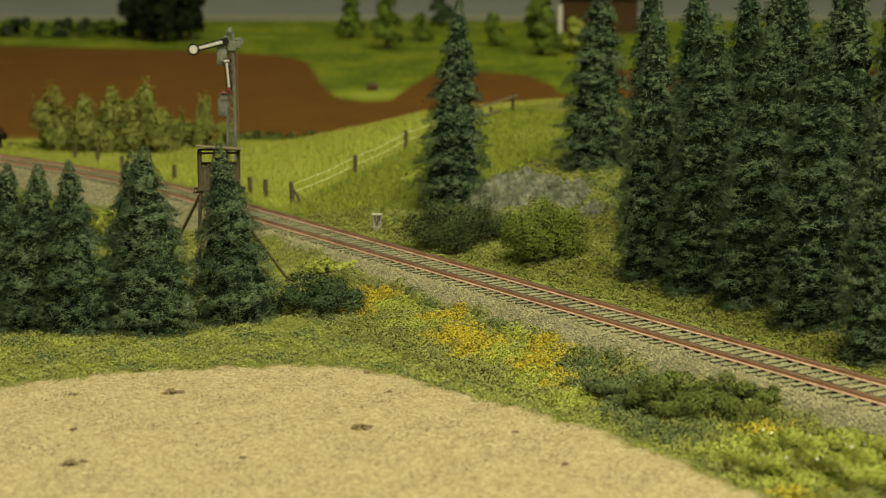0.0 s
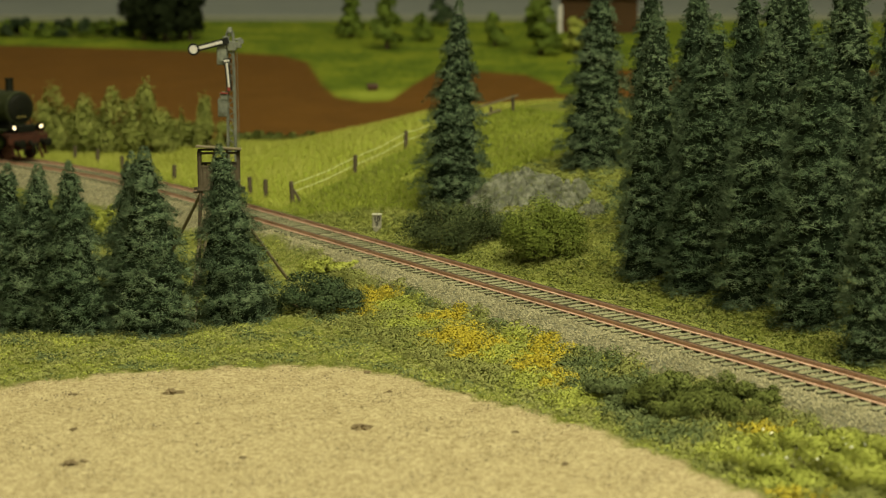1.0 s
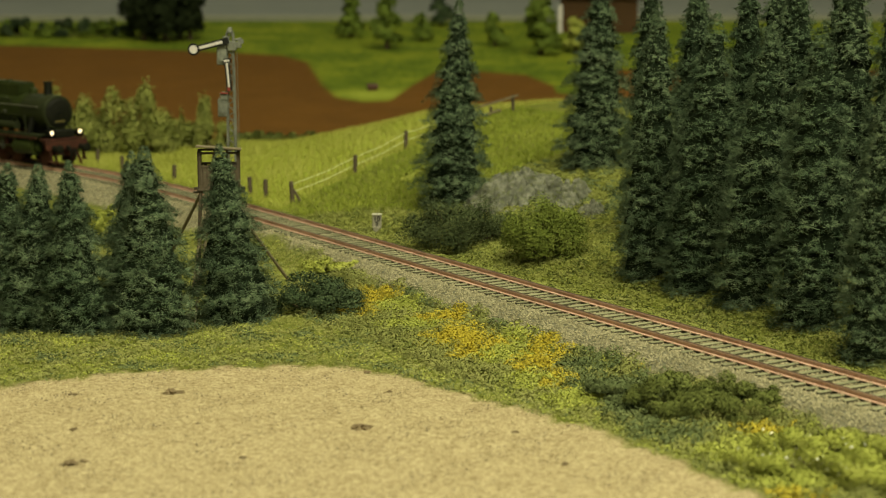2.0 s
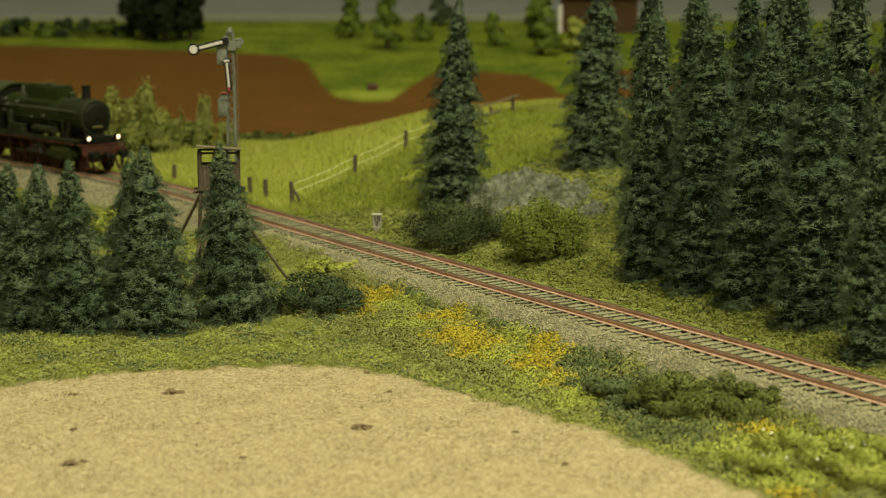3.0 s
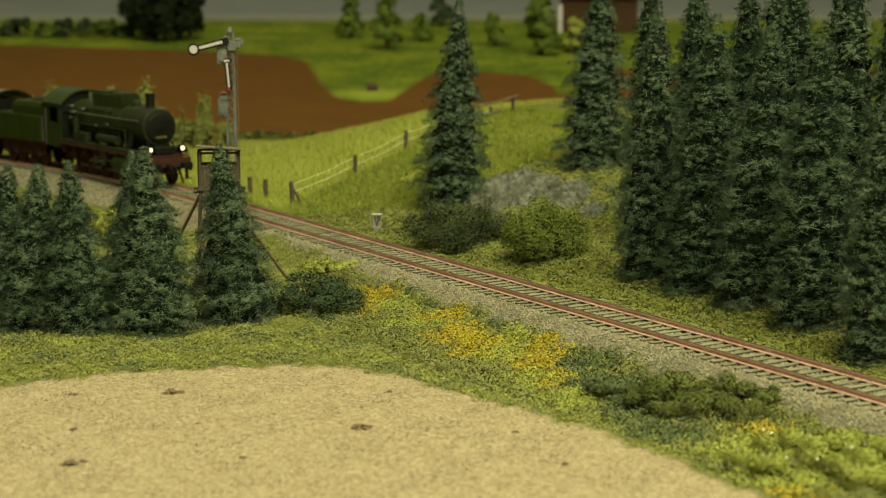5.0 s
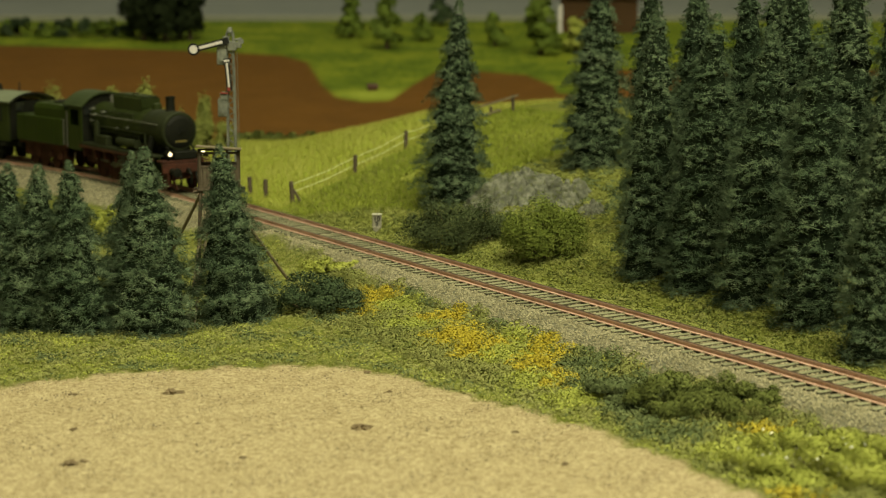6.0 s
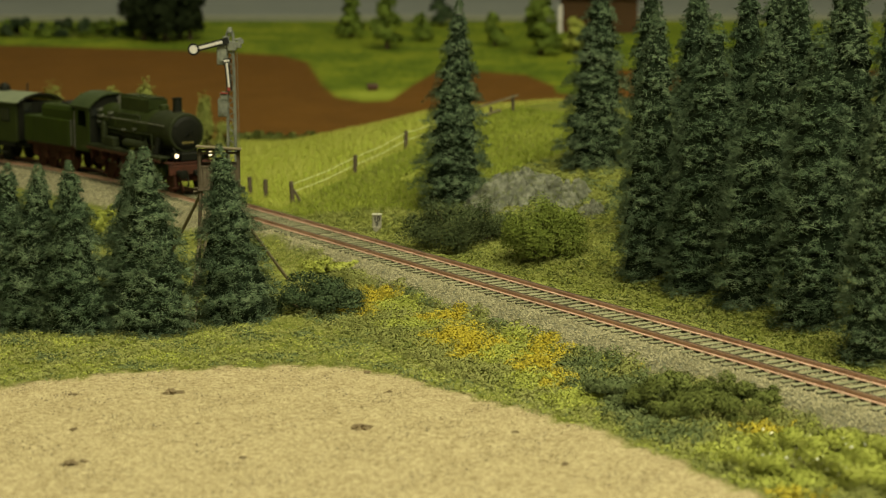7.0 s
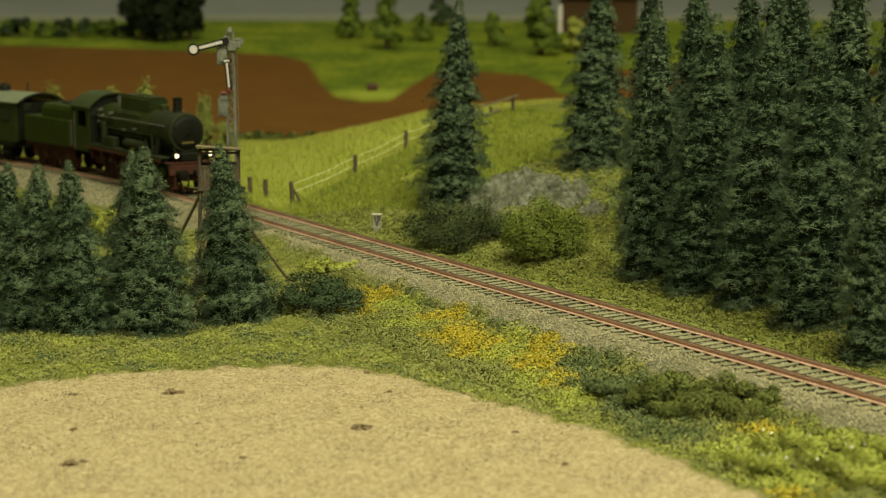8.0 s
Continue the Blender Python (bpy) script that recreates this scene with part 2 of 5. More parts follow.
BLACK = surface("black_paint", [(0.008, 0.008, 0.008), (0.02, 0.02, 0.02)], 0.5)
CONCRETE = surface("weathered_stone", [(0.2, 0.185, 0.14), (0.4, 0.37, 0.29)], 0.85, fine=1.0, coarse=0.2)
LOCO_BLACK = surface("sooty_black", [(0.004, 0.005, 0.003), (0.013, 0.013, 0.008)], 0.6, fine=0.7, coarse=0.08, bump=0.2, spec=0.18)
LOCO_GREEN = surface("dark_green_livery", [(0.012, 0.019, 0.004), (0.034, 0.044, 0.009)], 0.5, fine=0.5, coarse=0.08, bump=0.3, spec=0.22)
LOCO_ROOF = surface("dusty_green_roof", [(0.022, 0.034, 0.010), (0.05, 0.066, 0.022)], 0.6, fine=0.6, coarse=0.06)
LOCO_RED = surface("rusty_red_frame", [(0.024, 0.009, 0.005), (0.06, 0.019, 0.010), (0.125, 0.037, 0.019)], 0.8, fine=0.8, coarse=0.13)
TENDER_GREEN = surface("olive_green_livery", [(0.012, 0.021, 0.002), (0.030, 0.045, 0.004)], 0.5, fine=0.7, coarse=0.06, bump=0.2, spec=0.2)
COACH_ROOF = surface("grey_coach_roof", [(0.12, 0.14, 0.085), (0.2, 0.22, 0.14)], 0.7, fine=0.6, coarse=0.05)
STEEL = surface("oily_steel", [(0.09, 0.085, 0.07), (0.2, 0.19, 0.16)], 0.5, metal=0.3)
GLASS_DARK = surface("dark_window_glass", [(0.01, 0.012, 0.01), (0.02, 0.022, 0.02)], 0.15, bump=0, spec=0.5)
PLATE = surface("brass_plate", [(0.25, 0.2, 0.06), (0.35, 0.28, 0.1)], 0.5, metal=0.4)
LOCO_SOOT = surface("sooty_green_grey", [(0.010, 0.014, 0.005), (0.035, 0.040, 0.016)], 0.6, fine=0.5, coarse=0.1, bump=0.3, spec=0.2)
DUSTY = surface("dusty_grey_fittings", [(0.05, 0.052, 0.04), (0.13, 0.13, 0.1)], 0.7, fine=0.8, coarse=0.15)
CAP_WHITE = surface("whitewash", [(0.5, 0.47, 0.38), (0.68, 0.64, 0.53)], 0.85, fine=1.0, coarse=0.2)
LAMP_GLOW = glow("lit_lamp_glass", (1.0, 0.78, 0.46), 2.6)
ASPHALT = surface("grey_road", [(0.17, 0.18, 0.17), (0.24, 0.25, 0.235)], 0.9, fine=0.3, coarse=0.01)
KERB = surface("pale_kerb", [(0.22, 0.225, 0.17), (0.3, 0.3, 0.23)], 0.9, fine=0.3)
HOUSE = surface("brown_house_wall", [(0.06, 0.032, 0.012), (0.10, 0.052, 0.022)], 0.9, fine=0.3, coarse=0.03)
ROOF = surface("dark_roof_tiles", [(0.06, 0.03, 0.02), (0.11, 0.06, 0.04)], 0.85, fine=0.5)
PLASTER = surface("hall_plaster", [(0.34, 0.33, 0.3), (0.42, 0.40, 0.36)], 0.9, fine=0.01, coarse=0.002)



# ---- the hall, closed round the layout ----
def slab(name, x0, x1, y0, y1, z0, z1):
    bm = bmesh.new()
    box(bm, (x0 + x1) / 2, (y0 + y1) / 2, (z0 + z1) / 2, x1 - x0, y1 - y0, z1 - z0)
    return tagged(part(name, bm, PLASTER), kind="structure")


slab("wall_west", -2700, -2600, -1600, 4100, -1100, 1900)
slab("wall_east", 2600, 2700, -1600, 4100, -1100, 1900)
slab("wall_north", -2600, 2600, 4000, 4100, -1100, 1900)
slab("wall_south", -2600, 2600, -1600, -1500, -1100, 1900)
slab("ceiling", -2700, 2700, -1600, 4100, 1900, 2000)
slab("floor", -2700, 2700, -1600, 4100, -1200, -1100)
slab("layout_base", -1500, 1500, 150, 3000, -1100, -14)

SOIL_X = (-900, -488, -359, -232, -169, -138, -112, -94, -70, -46, -28, -8, 36, 80, 100, 104, 125, 150, 170, 900)
SOIL_Y = (2020, 2003, 1975, 1938, 1908, 1849, 1677, 1595, 1567, 1574, 1677, 1767, 1776, 1750, 1677, 1620, 1600, 1760, 1790, 1790)


def ground_sheet():
    """The land: one sheet, finer where it is near, with what covers it as attributes."""
    xs = np.unique(np.concatenate([np.linspace(-1500, -420, 24), np.arange(-420, 300, 4.0), np.linspace(300, 1500, 26)]))
    ys = np.unique(np.concatenate([np.linspace(150, 400, 8), np.arange(400, 1420, 4.0), np.arange(1420, 2500, 12.0), np.linspace(2500, 3000, 12)]))
    gx, gy = np.meshgrid(xs, ys)
    x, y = gx.ravel(), gy.ravel()
    z = height(x, y)
    rng = np.random.default_rng(3)
    edge = field_edge(x) + 3.0 * np.sin(x * 0.31) + 2.0 * np.sin(x * 0.83 + 1) + rng.normal(0, 1.2, len(x))
    sand = smooth(2.5, -2.5, y - edge)
    z = z + sand * rng.normal(0, 0.05, len(x)) - (1 - sand) * 0.3
    nx, ny = len(xs), len(ys)
    i = np.arange(nx * ny).reshape(ny, nx)
    a, b, c, d = i[:-1, :-1].ravel(), i[:-1, 1:].ravel(), i[1:, 1:].ravel(), i[1:, :-1].ravel()
    tris = np.concatenate([np.stack([a, b, c], 1), np.stack([a, c, d], 1)])
    dd, along = beside(x, y)
    soil = smooth(12, -12, y - np.interp(x, SOIL_X, SOIL_Y)) * smooth(1330, 1400, y + 0.0 * x)
    gravel = smooth(6, -3, -dd - bed_edge(along)) * smooth(20, 15, dd) * smooth(-520, -430, along)
    pale = smooth(-4, 10, -0.836 * (x + 83) + 0.549 * (y - 988)) * smooth(1400, 1330, y) * smooth(24, 34, dd)
    pale = np.maximum(pale, 1.0 * np.exp(-((x + 58) / 36) ** 2 - ((y - 1612) / 30) ** 2))
    lush = smooth(1380, 1420, y)
    me = tri_mesh("ground", np.stack([x, y, z], 1), tris, ground_material(), True)
    for name, vals in (("sand", sand), ("soil", soil), ("gravel", gravel), ("pale", pale), ("lush", lush)):
        at = me.attributes.new(name, "FLOAT", "POINT")
        at.data.foreach_set("value", vals.astype(np.float32))
    return tagged(put("ground", me), "model landscape of sandy field, flocked verge, grass hill and brown field", "ground", kind="structure")


def ground_material():
    m = bpy.data.materials.new("land_cover")
    m.use_nodes = True
    nt = m.node_tree
    bs = nt.nodes["Principled BSDF"]
    vec = millimetres(nt)
    fine, mid, broad = noise_node(nt, vec, 1.6, 5.0, 0.7), noise_node(nt, vec, 0.16, 4.0), noise_node(nt, vec, 0.02, 3.0)

    def shade(stops, v):
        r = ramp(nt, stops)
        nt.links.new(v, r.inputs[0])
        return r.outputs[0]

    def cover(name):
        n = nt.nodes.new("ShaderNodeAttribute")
        n.attribute_name = name
        return n.outputs["Fac"]

    v = math_node(nt, "ADD", math_node(nt, "MULTIPLY", fine, 0.5), math_node(nt, "MULTIPLY", mid, 0.5))
    w = math_node(nt, "ADD", math_node(nt, "MULTIPLY", mid, 0.5), math_node(nt, "MULTIPLY", broad, 0.5))
    col = shade([(0.3, (0.075, 0.085, 0.015)), (0.5, (0.15, 0.165, 0.025)), (0.7, (0.24, 0.245, 0.05))], v)
    meadow = shade([(0.35, (0.05, 0.085, 0.006)), (0.5, (0.13, 0.175, 0.010)), (0.62, (0.23, 0.255, 0.018))], w)
    col = mix_node(nt, cover("lush"), col, meadow)
    col = mix_node(nt, cover("pale"), col, shade([(0.3, (0.2, 0.25, 0.02)), (0.7, (0.38, 0.42, 0.06))], v))
    col = mix_node(nt, cover("gravel"), col, shade([(0.35, (0.10, 0.095, 0.06)), (0.65, (0.25, 0.235, 0.16))], v))
    col = mix_node(nt, cover("soil"), col, shade([(0.3, (0.105, 0.046, 0.006)), (0.7, (0.15, 0.066, 0.009))], w))
    speck, crumb = noise_node(nt, vec, 0.75, 6.0, 0.75), noise_node(nt, vec, 0.33, 3.0, 0.6)
    sv = math_node(nt, "ADD", math_node(nt, "MULTIPLY", speck, 0.88), math_node(nt, "MULTIPLY", mid, 0.12))
    sand = shade([(0.38, (0.22, 0.162, 0.08)), (0.49, (0.40, 0.318, 0.175)), (0.6, (0.54, 0.445, 0.268))], sv)
    sand = mix_node(nt, shade([(0.6, (0, 0, 0)), (0.7, (0.55, 0.55, 0.55))], crumb), sand, (0.25, 0.18, 0.09))
    fine = math_node(nt, "ADD", math_node(nt, "MULTIPLY", fine, 0.4), math_node(nt, "MULTIPLY", speck, 0.9))
    col = mix_node(nt, cover("sand"), col, sand)
    nt.links.new(col, bs.inputs["Base Color"])
    bs.inputs["Roughness"].default_value, bs.inputs["Specular IOR Level"].default_value = 0.95, 0.15
    b = nt.nodes.new("ShaderNodeBump")
    b.inputs["Strength"].default_value, b.inputs["Distance"].default_value = 0.9, 0.7 * MM
    nt.links.new(fine, b.inputs["Height"])
    nt.links.new(b.outputs[0], bs.inputs["Normal"])
    return m


ground_sheet()


def far_road():
    """The grey road behind the meadows, with its pale edge."""
    road = thing("road", "grey asphalt road behind the far meadow", "road", kind="structure")
    for name, y0, y1, lift, mat in (("surface", 2300, 2900, 4, ASPHALT), ("edge_strip", 2272, 2300, 5, KERB)):
        bm = bmesh.new()
        xs = np.linspace(-1500, 1500, 40)
        lo = [bm.verts.new((x, y0, float(height(x, y0)) + lift)) for x in xs]
        hi = [bm.verts.new((x, y1, float(height(x, y1)) + lift)) for x in xs]
        for k in range(len(xs) - 1):
            bm.faces.new((lo[k], lo[k + 1], hi[k + 1], hi[k]))
        out = bmesh.ops.extrude_face_region(bm, geom=bm.faces[:])
        bmesh.ops.translate(bm, vec=(0, 0, -9), verts=[g for g in out["geom"] if isinstance(g, bmesh.types.BMVert)])
        part(name, bm, mat, road)


far_road()


# ---- the track ----
PITCH = 5.7
TRACK_FROM, TRACK_TO = -420.0, 640.0


def rail_line(side):
    """One rail: foot, web and head swept along the line."""
    prof = [(-1.0, -2.1), (1.0, -2.1), (1.0, -1.8), (0.25, -1.6), (0.25, -0.75), (0.55, -0.6), (0.55, -0.05), (0.5, 0), (-0.5, 0), (-0.55, -0.05),
            (-0.55, -0.6), (-0.25, -0.75), (-0.25, -1.6), (-1.0, -1.8)]
    bm = bmesh.new()
    rings = []
    for s in np.linspace(TRACK_FROM, TRACK_TO, 90):
        x, y, h = track(float(s))
        nx, ny = -math.sin(h), math.cos(h)
        rings.append([bm.verts.new((x + nx * (side + a), y + ny * (side + a), z)) for a, z in prof])
    n = len(prof)
    for a, b in zip(rings, rings[1:]):
        for k in range(n):
            bm.faces.new((a[k], b[k], b[(k + 1) % n], a[(k + 1) % n])).material_index = 1 if k in (6, 7, 8) else 0
    return bm


def sleeper_places():
    rng = random.Random(5)
    out, s = [], TRACK_FROM
    while s < TRACK_TO:
        out.append((s, rng.uniform(-0.22, 0.03), rng.uniform(-0.4, 0.4), rng.uniform(-2.2, 2.2), rng.uniform(-0.5, 0.5)))
        s += PITCH + rng.uniform(-0.35, 0.35)
    return out


SLEEPERS = sleeper_places()


def railway():
    line = thing("railway_track", "single model railway track, rusty rails on weathered sleepers in ballast", "track")
    for side in (-8.75, 8.75):
        part("rail", rail_line(side), [RUST, RAIL_TOP], line, "rusty brown steel rail")
    bm = bmesh.new()
    box(bm, 0, 0, -3.0, 2.0, 29.5, 1.8, 0.18)
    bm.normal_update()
    # upright faces take the darker colour, as painted shade
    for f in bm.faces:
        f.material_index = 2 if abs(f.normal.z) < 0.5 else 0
    for side in (-8.75, 8.75):
        box(bm, 0, side, -1.98, 1.5, 3.6, 0.3, 0.06, mi=1)
        for e in (-1.25, 1.25):
            box(bm, 0, side + e, -1.7, 0.9, 0.5, 0.4, 0.08, mi=1)
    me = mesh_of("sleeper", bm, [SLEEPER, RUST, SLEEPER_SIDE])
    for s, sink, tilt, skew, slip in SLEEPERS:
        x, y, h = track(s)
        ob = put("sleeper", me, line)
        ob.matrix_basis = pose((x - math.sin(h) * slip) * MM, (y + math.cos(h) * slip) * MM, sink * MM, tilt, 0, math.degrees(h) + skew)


railway()


def scatter(rng, n, x0, x1, y0, y1):
    return rng.uniform(x0, x1, n), rng.uniform(y0, y1, n)


def stones():
    """Loose ballast: small broken stones on the bed and its shoulders."""
    rng = np.random.default_rng(11)
    n = 95000
    s = -330 + 930 * rng.random(n) ** 0.85
    off = rng.uniform(-40, 17, n)
    mids = np.array([v[0] for v in SLEEPERS])
    at = np.clip(np.searchsorted(mids, s), 1, len(mids) - 1)
    gap = np.minimum(np.abs(s - mids[at]), np.abs(s - mids[at - 1]))
    bare = (gap < 1.15) & (np.abs(off) < 14.2) & (rng.random(n) > 0.05)
    keep = ~bare & ~((np.abs(np.abs(off) - 8.75) < 1.1)) & (off > -bed_edge(s) - 4 * rng.random(n) ** 2)
    s, off = s[keep], off[keep]
    c = np.array([track(float(v)) for v in s])
    x, y = c[:, 0] - np.sin(c[:, 2]) * off, c[:, 1] + np.cos(c[:, 2]) * off
    z = height(x, y) + 0.1
    n = len(x)
    base = np.array([(1, 0, -0.5), (-1, 0, -0.5), (0, 1, -0.5), (0, -1, -0.5), (0, 0, 1)], float)
    faces = np.array([(0, 2, 4), (2, 1, 4), (1, 3, 4), (3, 0, 4)])
    v = base[None] * rng.uniform(0.55, 1.25, (n, 5, 1)) + rng.normal(0, 0.25, (n, 5, 3))
    v *= rng.uniform(0.25, 0.56, (n, 1, 1)) * np.array([1, 1, 0.75])
    v += np.stack([x, y, z], 1)[:, None]
    t = faces[None] + 5 * np.arange(n)[:, None, None]
    return tagged(put("ballast", tri_mesh("ballast", v.reshape(-1, 3), t.reshape(-1, 3), STONE)),
                  "grey-beige crushed stone ballast beside and between the rails", "ballast", kind="stuff")


stones()


# ---- plants ----
def unit(v):
    return v / np.maximum(np.linalg.norm(v, axis=-1, keepdims=True), 1e-9)


def blades(p, way, length, width, rng):
    """Thin three-cornered fibres from points p along way."""
    n = len(p)
    side = unit(np.cross(way, rng.normal(0, 1, (n, 3)))) * (width / 2)[:, None]
    tip = p + way * length[:, None]
    v = np.stack([p - side, p + side, tip], 1).reshape(-1, 3)
    return v, np.arange(3 * n).reshape(-1, 3)


def leaves(p, out, size, rng, loose=0.8):
    """Small bent four-cornered leaves round points p, facing roughly out."""
    n = len(p)
    nrm = unit(out + rng.normal(0, loose, (n, 3)))
    u = unit(np.cross(nrm, rng.normal(0, 1, (n, 3))))
    w = np.cross(nrm, u)
    s = size[:, None]
    v = np.stack([p - u * s, p + w * s * 0.6 + nrm * s * 0.25, p + u * s, p - w * s * 0.6 + nrm * s * 0.25], 1).reshape(-1, 3)
    b = 4 * np.arange(n)[:, None]
    t = np.stack([b + [0, 1, 2], b + [0, 2, 3]], 1).reshape(-1, 3)
    return v, t


def join(chunks):
    vs, ts, k = [], [], 0
    for v, t in chunks:
        vs.append(v)
        ts.append(t + k)
        k += len(v)
    return np.concatenate(vs), np.concatenate(ts)


def skirt(z, az, tall, wide, slim, tier, phase):
    """The crown's reach at a height and bearing: a cone of overlapping, uneven skirts."""
    t = np.clip(z / tall, 0, 1)
    turn = z / tier + 0.13 * np.sin(az * 2 + phase) + 0.08 * np.sin(az * 5 + 2 * phase)
    step, level = turn - np.floor(turn), np.floor(turn)
    lobes = 1 + 0.07 * np.sin(az * 5 + level * 2.3 + phase) + 0.05 * np.sin(az * 9 + level * 4.1)
    foot = 0.8 + 0.2 * np.clip(t / 0.12, 0, 1)
    return (wide * (1 - t ** slim) ** 0.9 * foot * lobes + 0.6) * (1.12 - 0.34 * step ** 0.9)


def spruce_crown(seed, tall, wide, dense=1.0, slim=2.1):
    """Small bushy twigs in uneven tiers round the stem, each a brush of fine needles, with loose fibres between."""
    rng = np.random.default_rng(seed)
    tier, phase = rng.uniform(9.5, 11.5), rng.uniform(0, 6)
    m, per = int(dense * 0.185 * 3.14 * wide * tall), 34
    z = tall * (1 - rng.random(m) ** 0.78)
    az = rng.uniform(0, 6.283, m)
    step = z / tier + 0.13 * np.sin(az * 2 + phase)
    frac = step - np.floor(step)
    z = np.where(rng.random(m) < 0.55, z - (frac - 0.35 * rng.random(m)) * tier * 0.5, z)
    z = np.clip(z, 0.015 * tall, 0.99 * tall)
    size = 0.5 + 0.5 * np.clip((tall - z) / (0.45 * tall), 0, 1)
    reach = skirt(z, az, tall, wide, slim, tier, phase) * rng.uniform(0.8, 1.05, m) + 0.3
    side = np.stack([np.cos(az), np.sin(az), np.zeros(m)], 1)
    fan = np.stack([-np.sin(az), np.cos(az), np.zeros(m)], 1)
    heading = unit(side + fan * rng.normal(0, 0.5, (m, 1)))
    u = rng.random((m, per)) ** 0.8
    long = np.minimum(reach * 0.5, 4.4 * size)
    p = (side * (reach - long)[:, None])[:, None, :] + heading[:, None, :] * (long[:, None] * u)[..., None]
    p[..., 2] = (z - 0.14 * reach)[:, None] + rng.normal(-0.16, 0.16, (m, 1)) * long[:, None] * u
    spread = rng.normal(0, 0.75, (m, per)) * (1 - 0.5 * u) * size[:, None]
    lift = rng.normal(0, 0.42, (m, per))
    p = p + fan[:, None, :] * spread[..., None]
    p[..., 2] += lift * size[:, None]
    n = m * per
    p, out, across = p.reshape(-1, 3), np.repeat(side, per, axis=0), np.repeat(fan, per, axis=0)
    way = unit(np.repeat(heading, per, axis=0) * 0.5 + across * np.sign(spread).reshape(-1, 1) * 0.5 + rng.normal(0, 0.6, (n, 3)) * [1, 1, 0.75])
    l = rng.uniform(0.9, 2.2, n) * np.repeat(size, per)
    v, tri = blades(p, way, l, rng.uniform(0.15, 0.27, n), rng)
    shade = unit(0.68 * out + [0, 0, 0.34] + lift.reshape(-1, 1) * np.array([0, 0, 0.75]) + 0.3 * way + across * 0.25 * spread.reshape(-1, 1) + rng.normal(0, 0.2, (n, 3)))
    # loose fibres lying over the skirts
    k = int(0.2 * n)
    z, az = tall * (1 - rng.random(k) ** 0.78) * 0.99 + 0.01 * tall, rng.uniform(0, 6.283, k)
    side = np.stack([np.cos(az), np.sin(az), np.zeros(k)], 1)
    r = skirt(z, az, tall, wide, slim, tier, phase) * rng.uniform(0.62, 0.96, k)
    q = side * r[:, None]
    q[:, 2] = z - 0.14 * r
    way = unit(side * 0.4 + rng.normal(0, 0.8, (k, 3)) * [1, 1, 0.6])
    v2, tri2 = blades(q, way, rng.uniform(1.2, 2.8, k) * (0.55 + 0.45 * np.clip(r / wide, 0, 1)), rng.uniform(0.16, 0.28, k), rng)
    shade2 = unit(0.75 * side + [0, 0, 0.25] + 0.3 * way + rng.normal(0, 0.25, (k, 3)))
    v, tri = join([(v, tri), (v2, tri2)])
    return v, tri, np.concatenate([np.repeat(shade, 3, axis=0), np.repeat(shade2, 3, axis=0)])


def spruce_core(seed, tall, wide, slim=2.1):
    """A ragged near-black cone inside the needles: painted shade for the gaps between boughs."""
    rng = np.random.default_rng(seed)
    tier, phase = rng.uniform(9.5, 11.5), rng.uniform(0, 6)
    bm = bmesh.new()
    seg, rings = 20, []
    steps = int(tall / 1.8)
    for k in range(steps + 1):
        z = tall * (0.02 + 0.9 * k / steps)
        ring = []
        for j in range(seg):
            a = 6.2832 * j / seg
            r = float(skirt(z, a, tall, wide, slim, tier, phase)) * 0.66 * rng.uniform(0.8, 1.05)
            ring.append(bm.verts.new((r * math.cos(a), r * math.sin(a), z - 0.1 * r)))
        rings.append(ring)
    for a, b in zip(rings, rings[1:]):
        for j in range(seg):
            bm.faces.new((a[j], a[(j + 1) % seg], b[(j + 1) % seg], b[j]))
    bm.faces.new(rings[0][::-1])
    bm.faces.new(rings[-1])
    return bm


def spruce(seed, tall, wide, label, group, dense=1.0, slim=2.1):
    tree = thing("spruce_tree", label, "tree", group=group)
    bm = bmesh.new()
    rod(bm, (0, 0, -2.0), (0, 0, tall * 0.9), 0.022 * tall + 0.3, 0.25, 9)
    part("trunk", bm, BARK, tree, "brown bark trunk")
    v, tri, nrm = spruce_crown(seed, tall, wide, dense, slim)
    put("crown", tri_mesh("crown", v, tri, SPRUCE, True, nrm), tree, "dark blue-green needle crown")
    part("inner_core", spruce_core(seed, tall, wide, slim), SPRUCE_SHADE, tree, "near-black filler cone, painted shade between the boughs")
    return tree


def plant(tree, x, y, tall, made, wide=1.0, turn=0.0, lean_x=0.0):
    """Sets a built tree, or a copy of it, on the land: tall in mm against the height it was made with."""
    k = tall / made
    m = pose(x * MM, y * MM, float(height(x, y)) * MM, 0, lean_x, 0) @ Matrix.Diagonal((k * wide, k * wide, k, 1)) @ pose(0, 0, 0, 0, 0, turn)
    return copy_thing(tree, m)


def take_away(tree):
    """Drops the pattern that the copies were taken from."""
    for o in (*tree.children_recursive, tree):
        bpy.data.objects.remove(o)


# the row of spruces before the track, the pair on the bank and the wood on the slope
ROW = "row of small spruces along the field"
WOODS = "spruce wood on the slope"
row_kinds = [spruce(s, 66, 20.5, "small dark green model spruce at the edge of the field", ROW, 1.25, sl) for s, sl in ((21, 1.35), (22, 1.6), (23, 1.45))]
for k, (x, y, tall, wide, lean) in enumerate([
        (-172.2, 696, 64.6, 0.94, 3), (-159.0, 690, 64.7, 0.89, 3), (-140.7, 680, 65.5, 0.89, -1), (-121.2, 693, 68.4, 0.86, 1),
        (-112.7, 685, 71.9, 0.94, -1), (-82.5, 708, 71.3, 0.9, -4.5), (-189, 708, 60, 0.95, 0)]):
    plant(row_kinds[k % 3], x, y, tall, 66, wide, 67 * k, lean)
